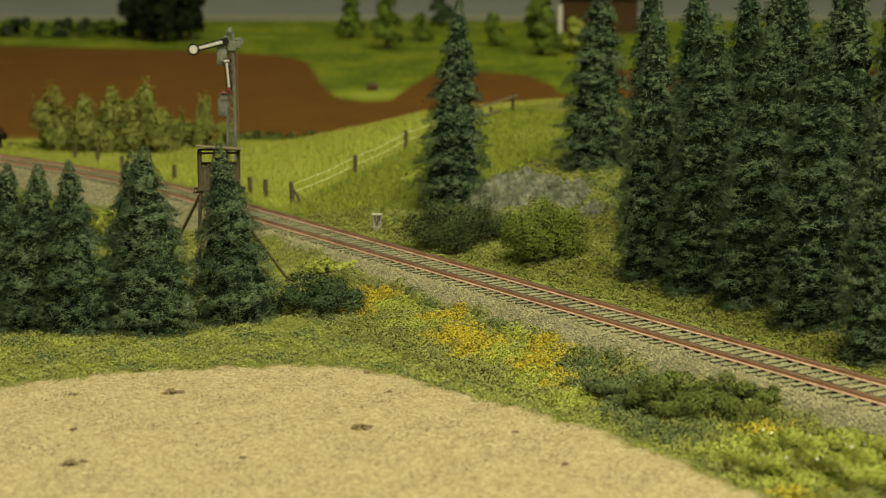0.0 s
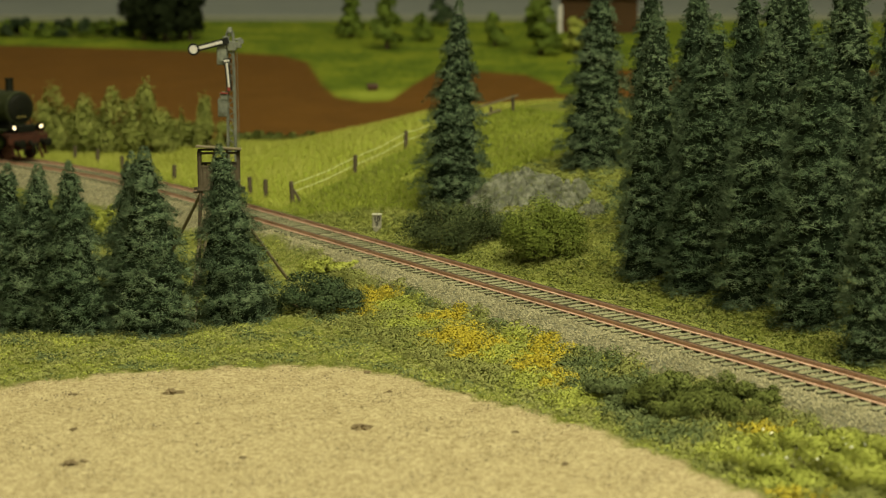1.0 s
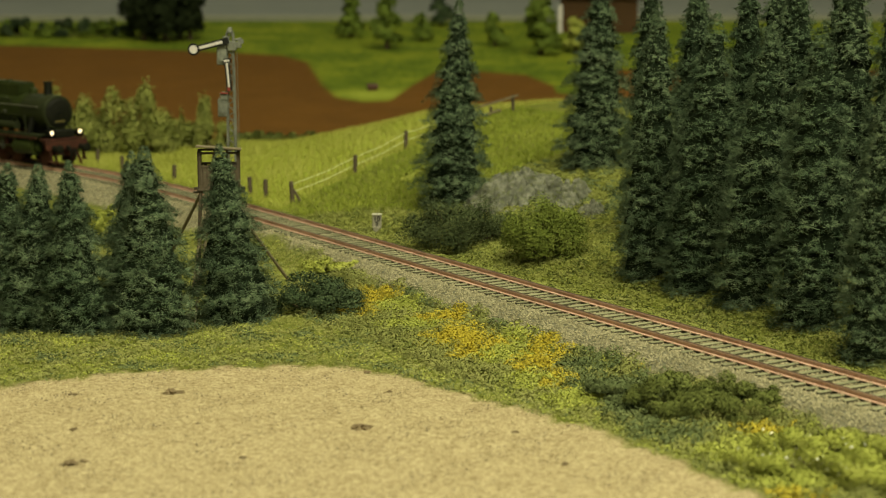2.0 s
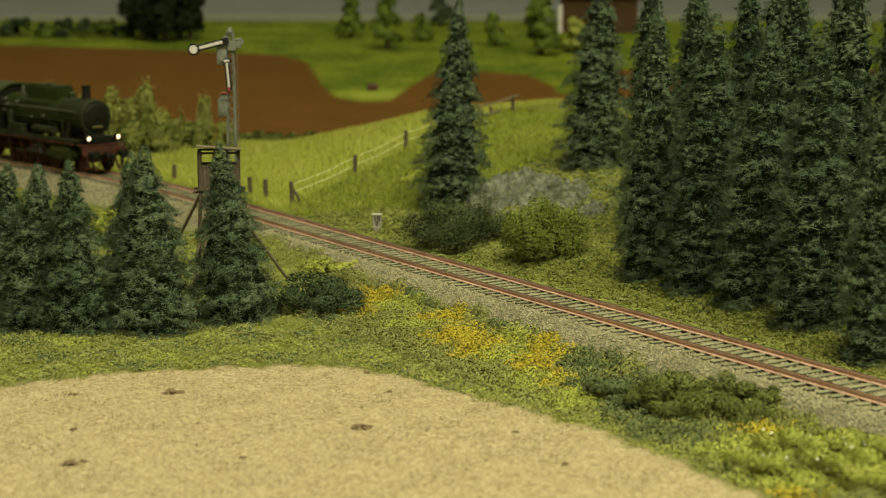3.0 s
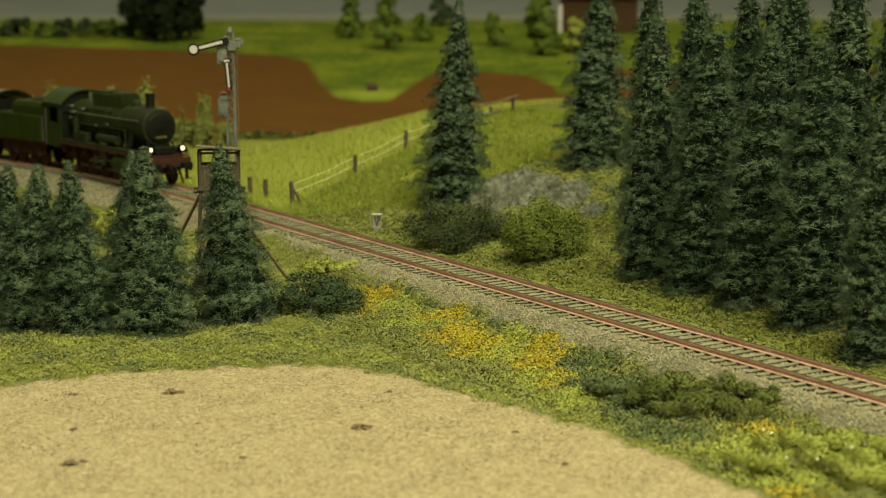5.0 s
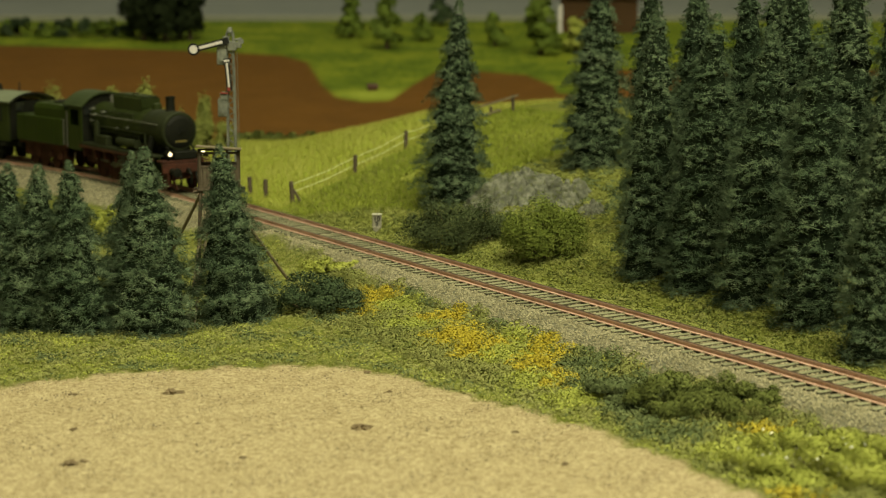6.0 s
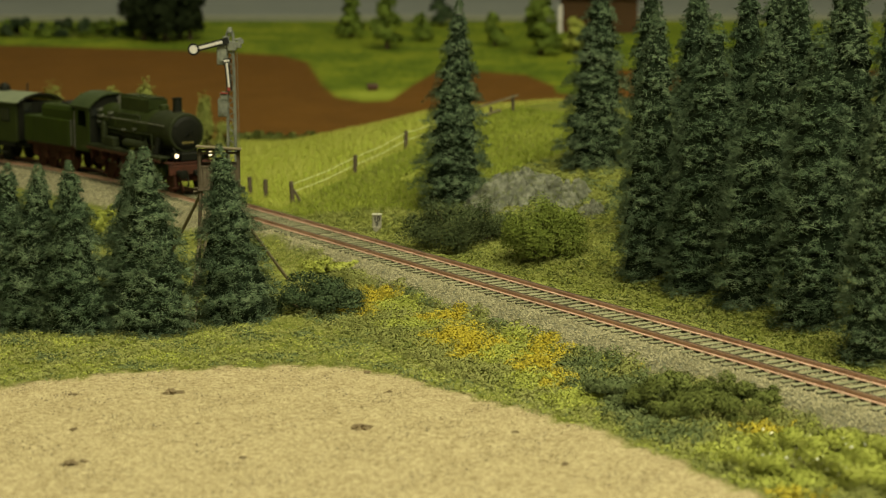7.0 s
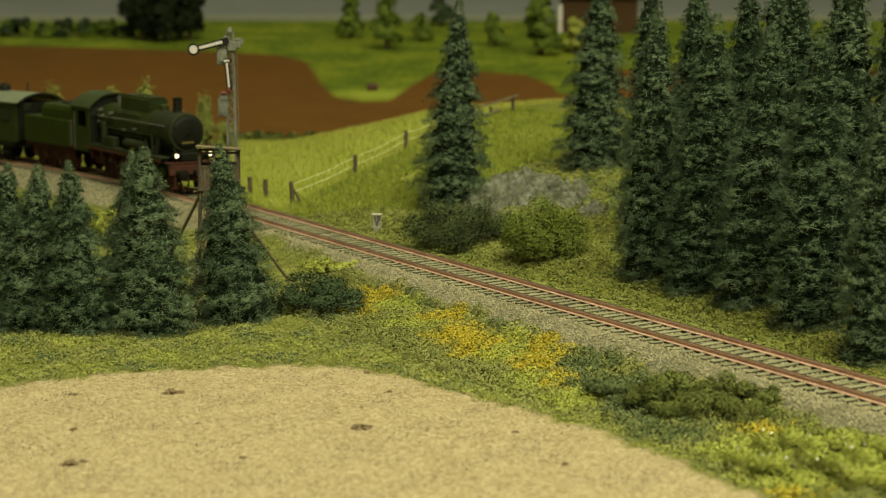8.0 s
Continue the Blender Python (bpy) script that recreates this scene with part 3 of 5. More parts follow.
bank_kind = spruce(31, 106, 21.0, "tall dark green model spruce on the grassy bank", "spruces on the bank", 1.0, 1.6)
plant(bank_kind, 4.7, 930, 105.2, 106, 1.0, 0, 2)
plant(bank_kind, 81.4, 966, 106, 106, 1.06, 130, 1.5)
wood_kinds = [spruce(s, 112, 16.3, "tall dark green model spruce in a dense stand", WOODS, 0.95, sl) for s, sl in ((41, 2.6), (42, 3.2), (43, 2.4), (44, 2.9))]
for k, (x, y, tall, wide, lean) in enumerate([
        (84.6, 738, 112.4, 0.88, 1.5), (100, 713, 111.5, 0.95, 4), (116.6, 683, 108.8, 0.98, 4), (133.7, 649, 109.7, 1.0, 1), (147.1, 604, 95, 1.0, 2),
        (92, 806, 118.4, 0.75, 0), (108, 778, 113, 0.85, 0), (127, 757, 116, 0.9, 0), (144, 732, 121.4, 0.9, -1), (159, 706, 121.8, 0.9, 0),
        (168, 662, 117.4, 0.9, -2), (168, 626, 110, 0.9, 0), (112, 800, 116, 0.9, 0), (140, 772, 122, 0.9, 2), (165, 735, 120, 0.9, -2), (180, 690, 122, 0.9, 0)]):
    plant(wood_kinds[k % 4], x, y, tall, 112, wide, 83 * k, lean)
for kind in (*row_kinds, bank_kind, *wood_kinds):
    take_away(kind)


def cloud(seed, lumps, n, size, loose=0.05):
    """Leaves over and inside a heap of lumps (x, y, z, rx, ry, rz)."""
    rng = np.random.default_rng(seed)
    lumps = np.array(lumps, float)
    area = (lumps[:, 3] * lumps[:, 5]) ** 0.9
    pick = rng.choice(len(lumps), n, p=area / area.sum())
    way = unit(rng.normal(0, 1, (n, 3)))
    way[:, 2] = np.where(way[:, 2] < -0.3, -way[:, 2], way[:, 2])
    r = 1 - 0.5 * rng.random(n) ** 1.7 + np.abs(rng.normal(0, loose, n))
    p = lumps[pick, :3] + way * lumps[pick, 3:] * r[:, None]
    v, t = leaves(p, way + [0, 0, 0.4], rng.uniform(0.7, 1.3, n) * size, rng)
    mid = lumps[:, :3].mean(0) * [1, 1, 0.4]
    shade = unit(way + 0.7 * unit(p - mid) + [0, 0, 0.25] + rng.normal(0, 0.35, p.shape))
    return v, t, np.repeat(shade, 4, axis=0)


def foliage(name, mat, *args):
    v, t, nrm = cloud(*args)
    return tri_mesh(name, v, t, mat, True, nrm)


def heap(seed, wide, deep, tall, count):
    """Lumps that make an uneven mound of that size, down to the ground."""
    rng = random.Random(seed)
    out = []
    for _ in range(count):
        a, f = rng.uniform(0, 6.28), math.sqrt(rng.random()) * 0.92
        k = (1 - 0.7 * f * f) * rng.uniform(0.72, 1.08)
        q = rng.uniform(0.13, 0.27)
        out.append((math.cos(a) * f * wide, math.sin(a) * f * deep, tall * k * rng.uniform(0.1, 0.78),
                    wide * q, deep * q, tall * rng.uniform(0.16, 0.28)))
    return out


def bush(seed, x, y, wide, deep, tall, mat, n, size, label, count=26, name="bush", stems=6, loose=0.05):
    ob = thing(name, label, "bush", x, y, float(height(x, y)))
    rng = random.Random(seed)
    lumps = heap(seed, wide, deep, tall, count)
    bm = bmesh.new()
    for k in range(stems):
        l = lumps[k % len(lumps)]
        rod(bm, (rng.uniform(-1, 1), rng.uniform(-1, 1), -1.5), (l[0], l[1], l[2] + l[5] * 0.5), 0.45, 0.15, 5)
    part("stem", bm, BARK, ob, "thin brown branching stem")
    put("foliage", foliage("foliage", mat, seed, lumps, n, size, loose), ob)
    return ob


bush(1, -52.5, 718, 22.5, 13, 16.5, LEAF_DARK, 14000, 0.5, "low dark green leafy bush beside the row of spruces", 50, loose=0.16)
bush(2, 9, 838, 27, 19, 27, LEAF_MID, 26000, 0.42, "dull grey-green rounded bush beside the track", 64, loose=0.16)
bush(3, 45.5, 796, 19.5, 15, 31, LEAF_BRIGHT, 27000, 0.42, "olive green leafy bush below the rock", 70, loose=0.2)
bush(4, -169.3, 902, 12, 9, 25, LEAF_LIGHT, 4500, 0.9, "yellow-green bush behind the spruces", 18)
PALE = "loose pale green shrub at the edge of the brown field"
bush(5, -269.8, 1280, 25, 16, 54, LEAF_PALE, 8400, 1.0, PALE, 30, "shrub", 14, 0.22)
bush(6, -239, 1268, 28, 16, 47, LEAF_PALE, 9600, 1.0, PALE, 34, "shrub", 14, 0.22)
bush(7, -204.4, 1258, 23, 16, 51, LEAF_PALE, 8400, 1.0, PALE, 30, "shrub", 14, 0.22)
bush(8, -179, 1296, 13, 10, 58, LEAF_PALE, 4200, 1.0, "slender pale green shrub at the edge of the brown field", 9, "shrub", 16, 0.28)
bush(9, -188, 1300, 21, 12, 27, LEAF_PALE, 5200, 1.0, PALE, 24, "shrub", 12, 0.22)
bush(17, -164, 1292, 15, 10, 30, LEAF_PALE, 4200, 1.0, PALE, 10, "shrub", 12, 0.2)
for k, x in enumerate((-146, -132, -118, -103)):
    bush(18 + k, x, 1352 + 3 * k, 10, 6, 9.5 - k, LEAF_OLIVE, 1100, 1.0, "low dark green shrub along the brown field", 9, "shrub", 4, 0.2)
bush(10, 60, 572, 17, 14, 9, LEAF_DULL, 14000, 0.38, "low grey-green bush between field and ballast", 34)
bush(11, 74, 562, 18, 16, 14, LEAF_OLIVE, 20000, 0.38, "dark olive bush between field and ballast", 40)
bush(12, 90, 556, 19, 17, 14, LEAF_OLIVE, 20000, 0.38, "dark olive bush between field and ballast", 40)
light_a = bush(13, 106, 497, 24, 19, 15, LEAF_LIGHT, 19600, 0.4, "fresh light green flowering bush at the edge of the field", 30)
light_b = bush(14, 122, 482, 22, 19, 16, LEAF_LIGHT, 16800, 0.4, "fresh light green flowering bush at the edge of the field", 28)
for k, host in enumerate((light_a, light_b)):
    put("blossom", foliage("blossom", PETAL, 60 + k, heap(13 + k, 24, 19, 16, 30), 90, 0.6), host, "tiny white blossoms")
bush(16, -49, 802, 13, 9, 7, LEAF_LIGHT, 2000, 0.7, "low fresh green bush beside the ballast", 20)


def mounds(name, seed, spots, mat, size, label, per=16.0):
    """Low tufts of flock: small leaves over shallow mounds that follow the land."""
    rng = np.random.default_rng(seed)
    ps, outs = [], []
    for x, y, rx, ry, tall in spots:
        n = int(per * rx * ry)
        a, f = rng.uniform(0, 6.283, n), np.sqrt(rng.random(n))
        px, py = x + np.cos(a) * f * rx, y + np.sin(a) * f * ry
        lump = 0.6 + 0.4 * np.sin(px * 1.1 + x) * np.sin(py * 0.9 + y)
        pz = height(px, py) + tall * np.clip(1 - f * f, 0, None) * lump * rng.random(n) ** 0.4 + rng.uniform(0, 0.8, n)
        ps.append(np.stack([px, py, pz], 1))
        outs.append(np.stack([np.cos(a) * f * 0.7, np.sin(a) * f * 0.7, np.ones(n)], 1))
    p, out = np.concatenate(ps), np.concatenate(outs)
    shade = unit(out + rng.normal(0, 0.3, p.shape))
    me = tri_mesh(name, *leaves(p, out, rng.uniform(0.7, 1.35, len(p)) * size, rng, 0.7), mat, True, np.repeat(shade, 4, axis=0))
    return tagged(put(name, me), label, "ground cover", kind="stuff")


def turf(name, seed, n, keep, box4, size, rise, mat, label, patch=None):
    """Crumbs of flock strewn over the land; patch picks where this colour lies."""
    rng = np.random.default_rng(seed)
    x, y = scatter(rng, n, *box4)
    k = keep(x, y)
    if patch is not None:
        q = np.sin(x * 0.13 + patch) * np.sin(y * 0.11 - patch) + 0.6 * np.sin(x * 0.29 - y * 0.23 + patch) + rng.normal(0, 0.15, n)
        k &= q > 0.25
    x, y = x[k], y[k]
    n = len(x)
    lump = 0.5 + 0.5 * np.sin(x * 0.8 + 1.9 * np.sin(y * 0.3) + 0.4 * y) * np.sin(y * 0.6 + 1.6 * np.sin(x * 0.33))
    z = height(x, y) + rise * lump * rng.random(n) ** 0.5 + rng.uniform(0, 0.4, n)
    out = np.stack([rng.normal(0, 0.3, n), rng.normal(0, 0.3, n) - 0.2, np.ones(n)], 1)
    shade = unit(out + rng.normal(0, 0.12, out.shape))
    me = tri_mesh(name, *leaves(np.stack([x, y, z], 1), out, rng.uniform(0.6, 1.4, n) * size, rng, 0.3), mat, True, np.repeat(shade, 4, axis=0))
    return tagged(put(name, me), label, "ground cover", kind="stuff")


def verge_ground(x, y):
    d, along = beside(x, y)
    return (d < -bed_edge(along)) & (y > field_edge(x) - 2 + 2 * np.sin(x * 0.4)) & (y < 940)


def wood_ground(x, y):
    d, along = beside(x, y)
    return (d > 16) & (d < 95) & (along > 70) & (d < 24 + 0.7 * (along - 70))


VERGE_BOX, WOOD_BOX = (-250, 150, 440, 940), (-90, 190, 560, 960)
turf("green_flock", 71, 230000, verge_ground, VERGE_BOX, 0.4, 1.5, FLOCK, "mixed yellow-green flock on the verge")
turf("dark_flock", 72, 60000, verge_ground, VERGE_BOX, 0.4, 1.6, LEAF_DULL, "dull green flock on the verge", 0.4)
turf("fresh_flock", 76, 70000, verge_ground, VERGE_BOX, 0.4, 1.6, LEAF_LIGHT, "fresh green flock on the verge", 2.2)
turf("wood_floor_flock", 73, 120000, wood_ground, WOOD_BOX, 0.45, 1.8, MOSS, "olive flock under the spruces")
turf("wood_floor_moss", 77, 25000, wood_ground, WOOD_BOX, 0.42, 2.0, LEAF_OLIVE, "mossy green flock under the spruces", 1.1)


def foam(name, seed, spots, mat, size, label, per=11.0):
    """Clumps of foam: small leaves over many little domes (x, y, radius, height) that sit on the land."""
    rng = np.random.default_rng(seed)
    spots = np.array(spots, float)
    which = np.repeat(np.arange(len(spots)), np.maximum(14, (per * spots[:, 2] ** 2)).astype(int))
    n = len(which)
    way = unit(rng.normal(0, 1, (n, 3)))
    way[:, 2] = np.abs(way[:, 2])
    x, y, r, tall = spots[which].T
    k = rng.uniform(0.78, 1.06, n)
    p = np.stack([x + way[:, 0] * r * k, y + way[:, 1] * r * k, height(x, y) + way[:, 2] * tall * k], 1)
    shade = unit(way + [0, 0, 0.35] + rng.normal(0, 0.16, (n, 3)))
    v, t = leaves(p, way + [0, 0, 0.3], rng.uniform(0.65, 1.35, n) * size, rng, 0.4)
    return tagged(put(name, tri_mesh(name, v, t, mat, True, np.repeat(shade, 4, axis=0))), label, "ground cover", kind="stuff")


YELLOW = [(-29, 745, 9, 14), (-33, 724, 7, 8), (-20, 770, 6, 9), (-36, 716, 8, 5), (-6, 700, 6, 6), (3, 706, 6, 8), (8, 668, 8, 15), (1, 664, 8, 8), (11, 640, 7, 10), (38, 645, 7, 11),
          (33, 620, 7, 9), (38, 598, 6, 9), (81, 614, 8, 6), (97, 533, 6, 7), (86, 470, 12, 7), (20, 655, 6, 8)]
BLUE = [(51, 619, 9, 9), (60, 628, 9, 8), (69, 622, 9, 8), (56, 588, 10, 12), (64, 558, 10, 12), (79, 600, 8, 9), (-1, 733, 7, 7), (-50, 704, 9, 5), (13.6, 646, 1.8, 2.5), (68, 532, 9, 8), (47, 596, 8, 9), (-10, 745, 5, 6),
        (22, 690, 5, 6)]
FRESH = [(-53, 812, 12, 10), (-20, 730, 10, 10), (22, 640, 9, 12), (-14, 690, 9, 9), (30, 600, 8, 10), (44, 572, 10, 9), (99, 514, 14, 12), (110, 508, 12, 14), (117, 494, 12, 14), (99, 484, 14, 12), (86, 510, 10, 9), (26, 668, 6, 7)]


def verge_clumps():
    """Foam clumps along the foot of the ballast, sorted by colour into drifts."""
    rng = np.random.default_rng(181)
    n = 5200
    along, d = rng.uniform(120, 600, n), -rng.uniform(20, 84, n)
    x, y = BEND[0] + UX * along - UY * d, BEND[1] + UY * along + UX * d
    inside = np.clip((y - field_edge(x) - 3) / 20, 0, 1)
    keep = (-d > bed_edge(along) + 1.5) & (inside > 0.03) & (rng.random(n) < 0.3 + 0.7 * inside) & (x > -64)

    def pull(drift):
        best = np.full(n, -9.0)
        for cx, cy, rx, ry in drift:
            best = np.maximum(best, 1 - np.hypot((x - cx) / (1.25 * rx), (y - cy) / (1.25 * ry)))
        return best + rng.normal(0, 0.2, n)

    score = np.stack([np.full(n, -0.05) + rng.normal(0, 0.12, n), pull(YELLOW), pull(BLUE), pull(FRESH), np.full(n, -0.42) + rng.normal(0, 0.2, n)])
    pick = score.argmax(0)
    r = rng.uniform(1.4, 3.3, n) * (0.7 + 0.3 * inside)
    tall = r * rng.uniform(0.7, 1.25, n) * (0.6 + 0.5 * inside)
    groups = [("green_foam", FLOCK, "yellow-green foam clumps on the verge"), ("yellow_flowers", BLOOM, "yellow flowering foam clumps on the verge"),
              ("dull_foam", LEAF_DULL, "dull blue-green foam clumps on the verge"), ("fresh_foam", LEAF_LIGHT, "fresh green foam clumps on the verge"),
              ("olive_foam", LEAF_OLIVE, "olive foam clumps on the verge")]
    for k, (name, mat, label) in enumerate(groups):
        c = keep & (pick == k)
        foam(name, 171 + k, np.stack([x[c], y[c], r[c], tall[c]], 1), mat, 0.42, label, 8.0)


def turf_clumps():
    """Flat tufts in drifts on the turf between the field and the small spruces."""
    rng = np.random.default_rng(187)
    n = 3600
    x, y = scatter(rng, n, -190, 10, 590, 720)
    gap = y - field_edge(x)
    drift = np.sin(x * 0.09 + 1.0) * np.sin(y * 0.16 + 0.3 * np.sin(x * 0.05)) + 0.5 * np.sin(x * 0.21 + y * 0.1) + rng.normal(0, 0.25, n)
    keep = (gap > 2) & (gap < 75) & verge_ground(x, y)
    r = rng.uniform(0.9, 2.3, n)
    for k, (name, mat, label, c) in enumerate([("dull_tufts", LEAF_DULL, "dull green tufts in the turf beside the field", drift > 0.55), ("fresh_tufts", LEAF_LIGHT, "yellow-green tufts in the turf beside the field", (drift < -0.75) & (x < -80)),
                                               ("green_tufts", FLOCK, "olive green tufts in the turf beside the field", (drift > -0.3) & (drift < 0.3))]):
        c = keep & c
        foam(name, 201 + k, np.stack([x[c], y[c], r[c], r[c] * rng.uniform(0.4, 0.75, c.sum())], 1), mat, 0.38, label, 9.0)


verge_clumps()
turf_clumps()


def wood_clumps():
    """Low moss clumps on the slope beyond the track, up to the rock and under the trees."""
    rng = np.random.default_rng(191)
    n = 5200
    along, d = rng.uniform(60, 560, n), 17 + 90 * rng.random(n) ** 1.3
    x, y = BEND[0] + UX * along - UY * d, BEND[1] + UY * along + UX * d
    keep = d < 21 + 0.75 * (along - 60)
    r = rng.uniform(1.1, 2.8, n)
    pick = rng.random(n) + 0.35 * np.sin(x * 0.12) * np.sin(y * 0.1)
    for k, (name, mat, label, lo, hi) in enumerate([("moss_clumps", MOSS, "olive moss clumps on the wooded slope", -9, 0.6), ("green_moss_clumps", LEAF_OLIVE, "dark green moss clumps on the wooded slope", 0.6, 0.88),
                                                    ("fresh_moss_clumps", FLOCK, "light green moss clumps on the wooded slope", 0.88, 9)]):
        c = keep & (pick >= lo) & (pick < hi)
        foam(name, 192 + k, np.stack([x[c], y[c], r[c], r[c] * rng.uniform(0.4, 0.8, c.sum())], 1), mat, 0.47, label, 6.0)


def bank_clumps():
    """Moss clumps on the bank round the rock and below the tall spruces."""
    rng = np.random.default_rng(197)
    n = 2300
    x, y = scatter(rng, n, 10, 125, 855, 1050)
    keep = (x > 18) & (y < 972 + 0.8 * (x - 28)) & (np.hypot((x - 36) / 22, (y - 922) / 34) > 1)
    r = rng.uniform(1.4, 3.2, n)
    pick = rng.random(n) + 0.3 * np.sin(x * 0.11 + 1) * np.sin(y * 0.07)
    for k, (name, mat, label, c) in enumerate([("bank_moss", MOSS, "olive moss clumps round the rock", pick < 0.55), ("dull_bank_moss", LEAF_DULL, "dull green moss clumps on the bank", pick >= 0.55)]):
        c = keep & c
        foam(name, 198 + k, np.stack([x[c], y[c], r[c], r[c] * rng.uniform(0.35, 0.6, c.sum())], 1), mat, 0.55, label, 6.0)


wood_clumps()
bank_clumps()
mounds("ballast_weeds", 80, [(13.6, 706, 2.2, 2.2, 2.2), (29, 679, 1.8, 1.8, 1.6), (66.6, 619, 2.4, 2.0, 1.4), (-18.3, 762, 2.2, 2, 1.5), (52.7, 631, 1.6, 1.6, 1.2)], FLOCK, 0.5, "small green weeds in the ballast", 12)
mounds("rock_moss", 79, [(22, 915, 8, 10, 1.5), (52, 880, 10, 7, 1.6), (70, 872, 9, 8, 1.6), (80, 890, 9, 12, 1.5), (34, 960, 9, 8, 1.2)], MOSS, 0.5, "olive moss flock round the rock", 7)
mounds("meadow_flowers", 75, [(-19, 998, 5, 5, 5), (-12, 1006, 4, 4, 4), (-289, 1300, 15, 8, 5), (-310, 1302, 10, 7, 5)], LEAF_LIGHT, 1.0, "yellow flowers in the grass", 7)


def fibre_field(name, seed, n, keep, x0, x1, y0, y1, length, width, lie, mat, label):
    """Standing fibres over an area of the land."""
    rng = np.random.default_rng(seed)
    x, y = scatter(rng, n, x0, x1, y0, y1)
    k = keep(x, y)
    x, y = x[k], y[k]
    n = len(x)
    p = np.stack([x, y, height(x, y) - 0.3], 1)
    way = unit(rng.normal(0, lie, (n, 3)) + [0, 0, 1.0])
    me = tri_mesh(name, *blades(p, way, rng.uniform(0.6, 1.3, n) * length, rng.uniform(0.7, 1.3, n) * width, rng), mat)
    return tagged(put(name, me), label, "grass", kind="stuff")


def hill_grass(x, y):
    d, along = beside(x, y)
    mossy = ((along > 60) & (d < 16 + 0.72 * (along - 60))) | ((x > 22) & (y < 975 + 0.8 * (x - 28)))
    return (d > 19) & (d < 260) & (y < 1330) & ~(pale_top(x, y)) & ~mossy


def pale_top(x, y):
    d, along = beside(x, y)
    return (d > 26) & (y < 1340) & (-0.836 * (x + 83) + 0.549 * (y - 988) > 0)


def field_ground(x, y):
    return (y < field_edge(x) - 1)


fibre_field("hill_grass", 91, 130000, hill_grass, -190, 170, 700, 1330, 3.2, 0.45, 0.45, GRASS, "olive green standing grass on the hill")
fibre_field("meadow_grass", 92, 110000, pale_top, -320, 130, 950, 1340, 3.4, 0.5, 0.3, GRASS_TALL, "pale yellow-green grass on top of the hill")
fibre_field("verge_grass", 93, 40000, verge_ground, -260, 140, 460, 960, 1.5, 0.4, 0.9, FLOCK, "short yellow-green turf round the field")
turf("stubble", 94, 60000, field_ground, (-160, 110, 425, 632), 0.24, 0.2, STRAW, "pale straw and sand litter on the harvested field")

turf("earth_crumbs", 95, 16000, field_ground, (-160, 110, 425, 632), 0.3, 0.3, POST, "dark brown crumbs of earth on the sandy field", 1.7)
fibre_field("straw_ends", 96, 26000, field_ground, -160, 110, 425, 632, 1.1, 0.16, 2.2, STRAW, "loose straw ends on the harvested field")


# ---- rock, clods and small ground pieces ----
def lump_mesh(name, seed, rx, ry, rz, mat, rough=0.35, div=4, freq=1.7):
    bm = bmesh.new()
    bmesh.ops.create_icosphere(bm, subdivisions=div, radius=1)
    off = Vector((seed * 3.7, seed * 1.3, seed * 7.1))
    for v in bm.verts:
        d = v.co.normalized()
        k = 1 + rough * (0.9 * noise.noise(d * freq + off) + 0.8 * noise.fractal(d * freq * 2.3 + off, 0.7, 2.1, 5) + 0.5 * abs(noise.noise(d * freq * 3.1 + off)))
        v.co = Vector((d.x * rx * k, d.y * ry * k, d.z * rz * k))
    return mesh_of(name, bm, mat)


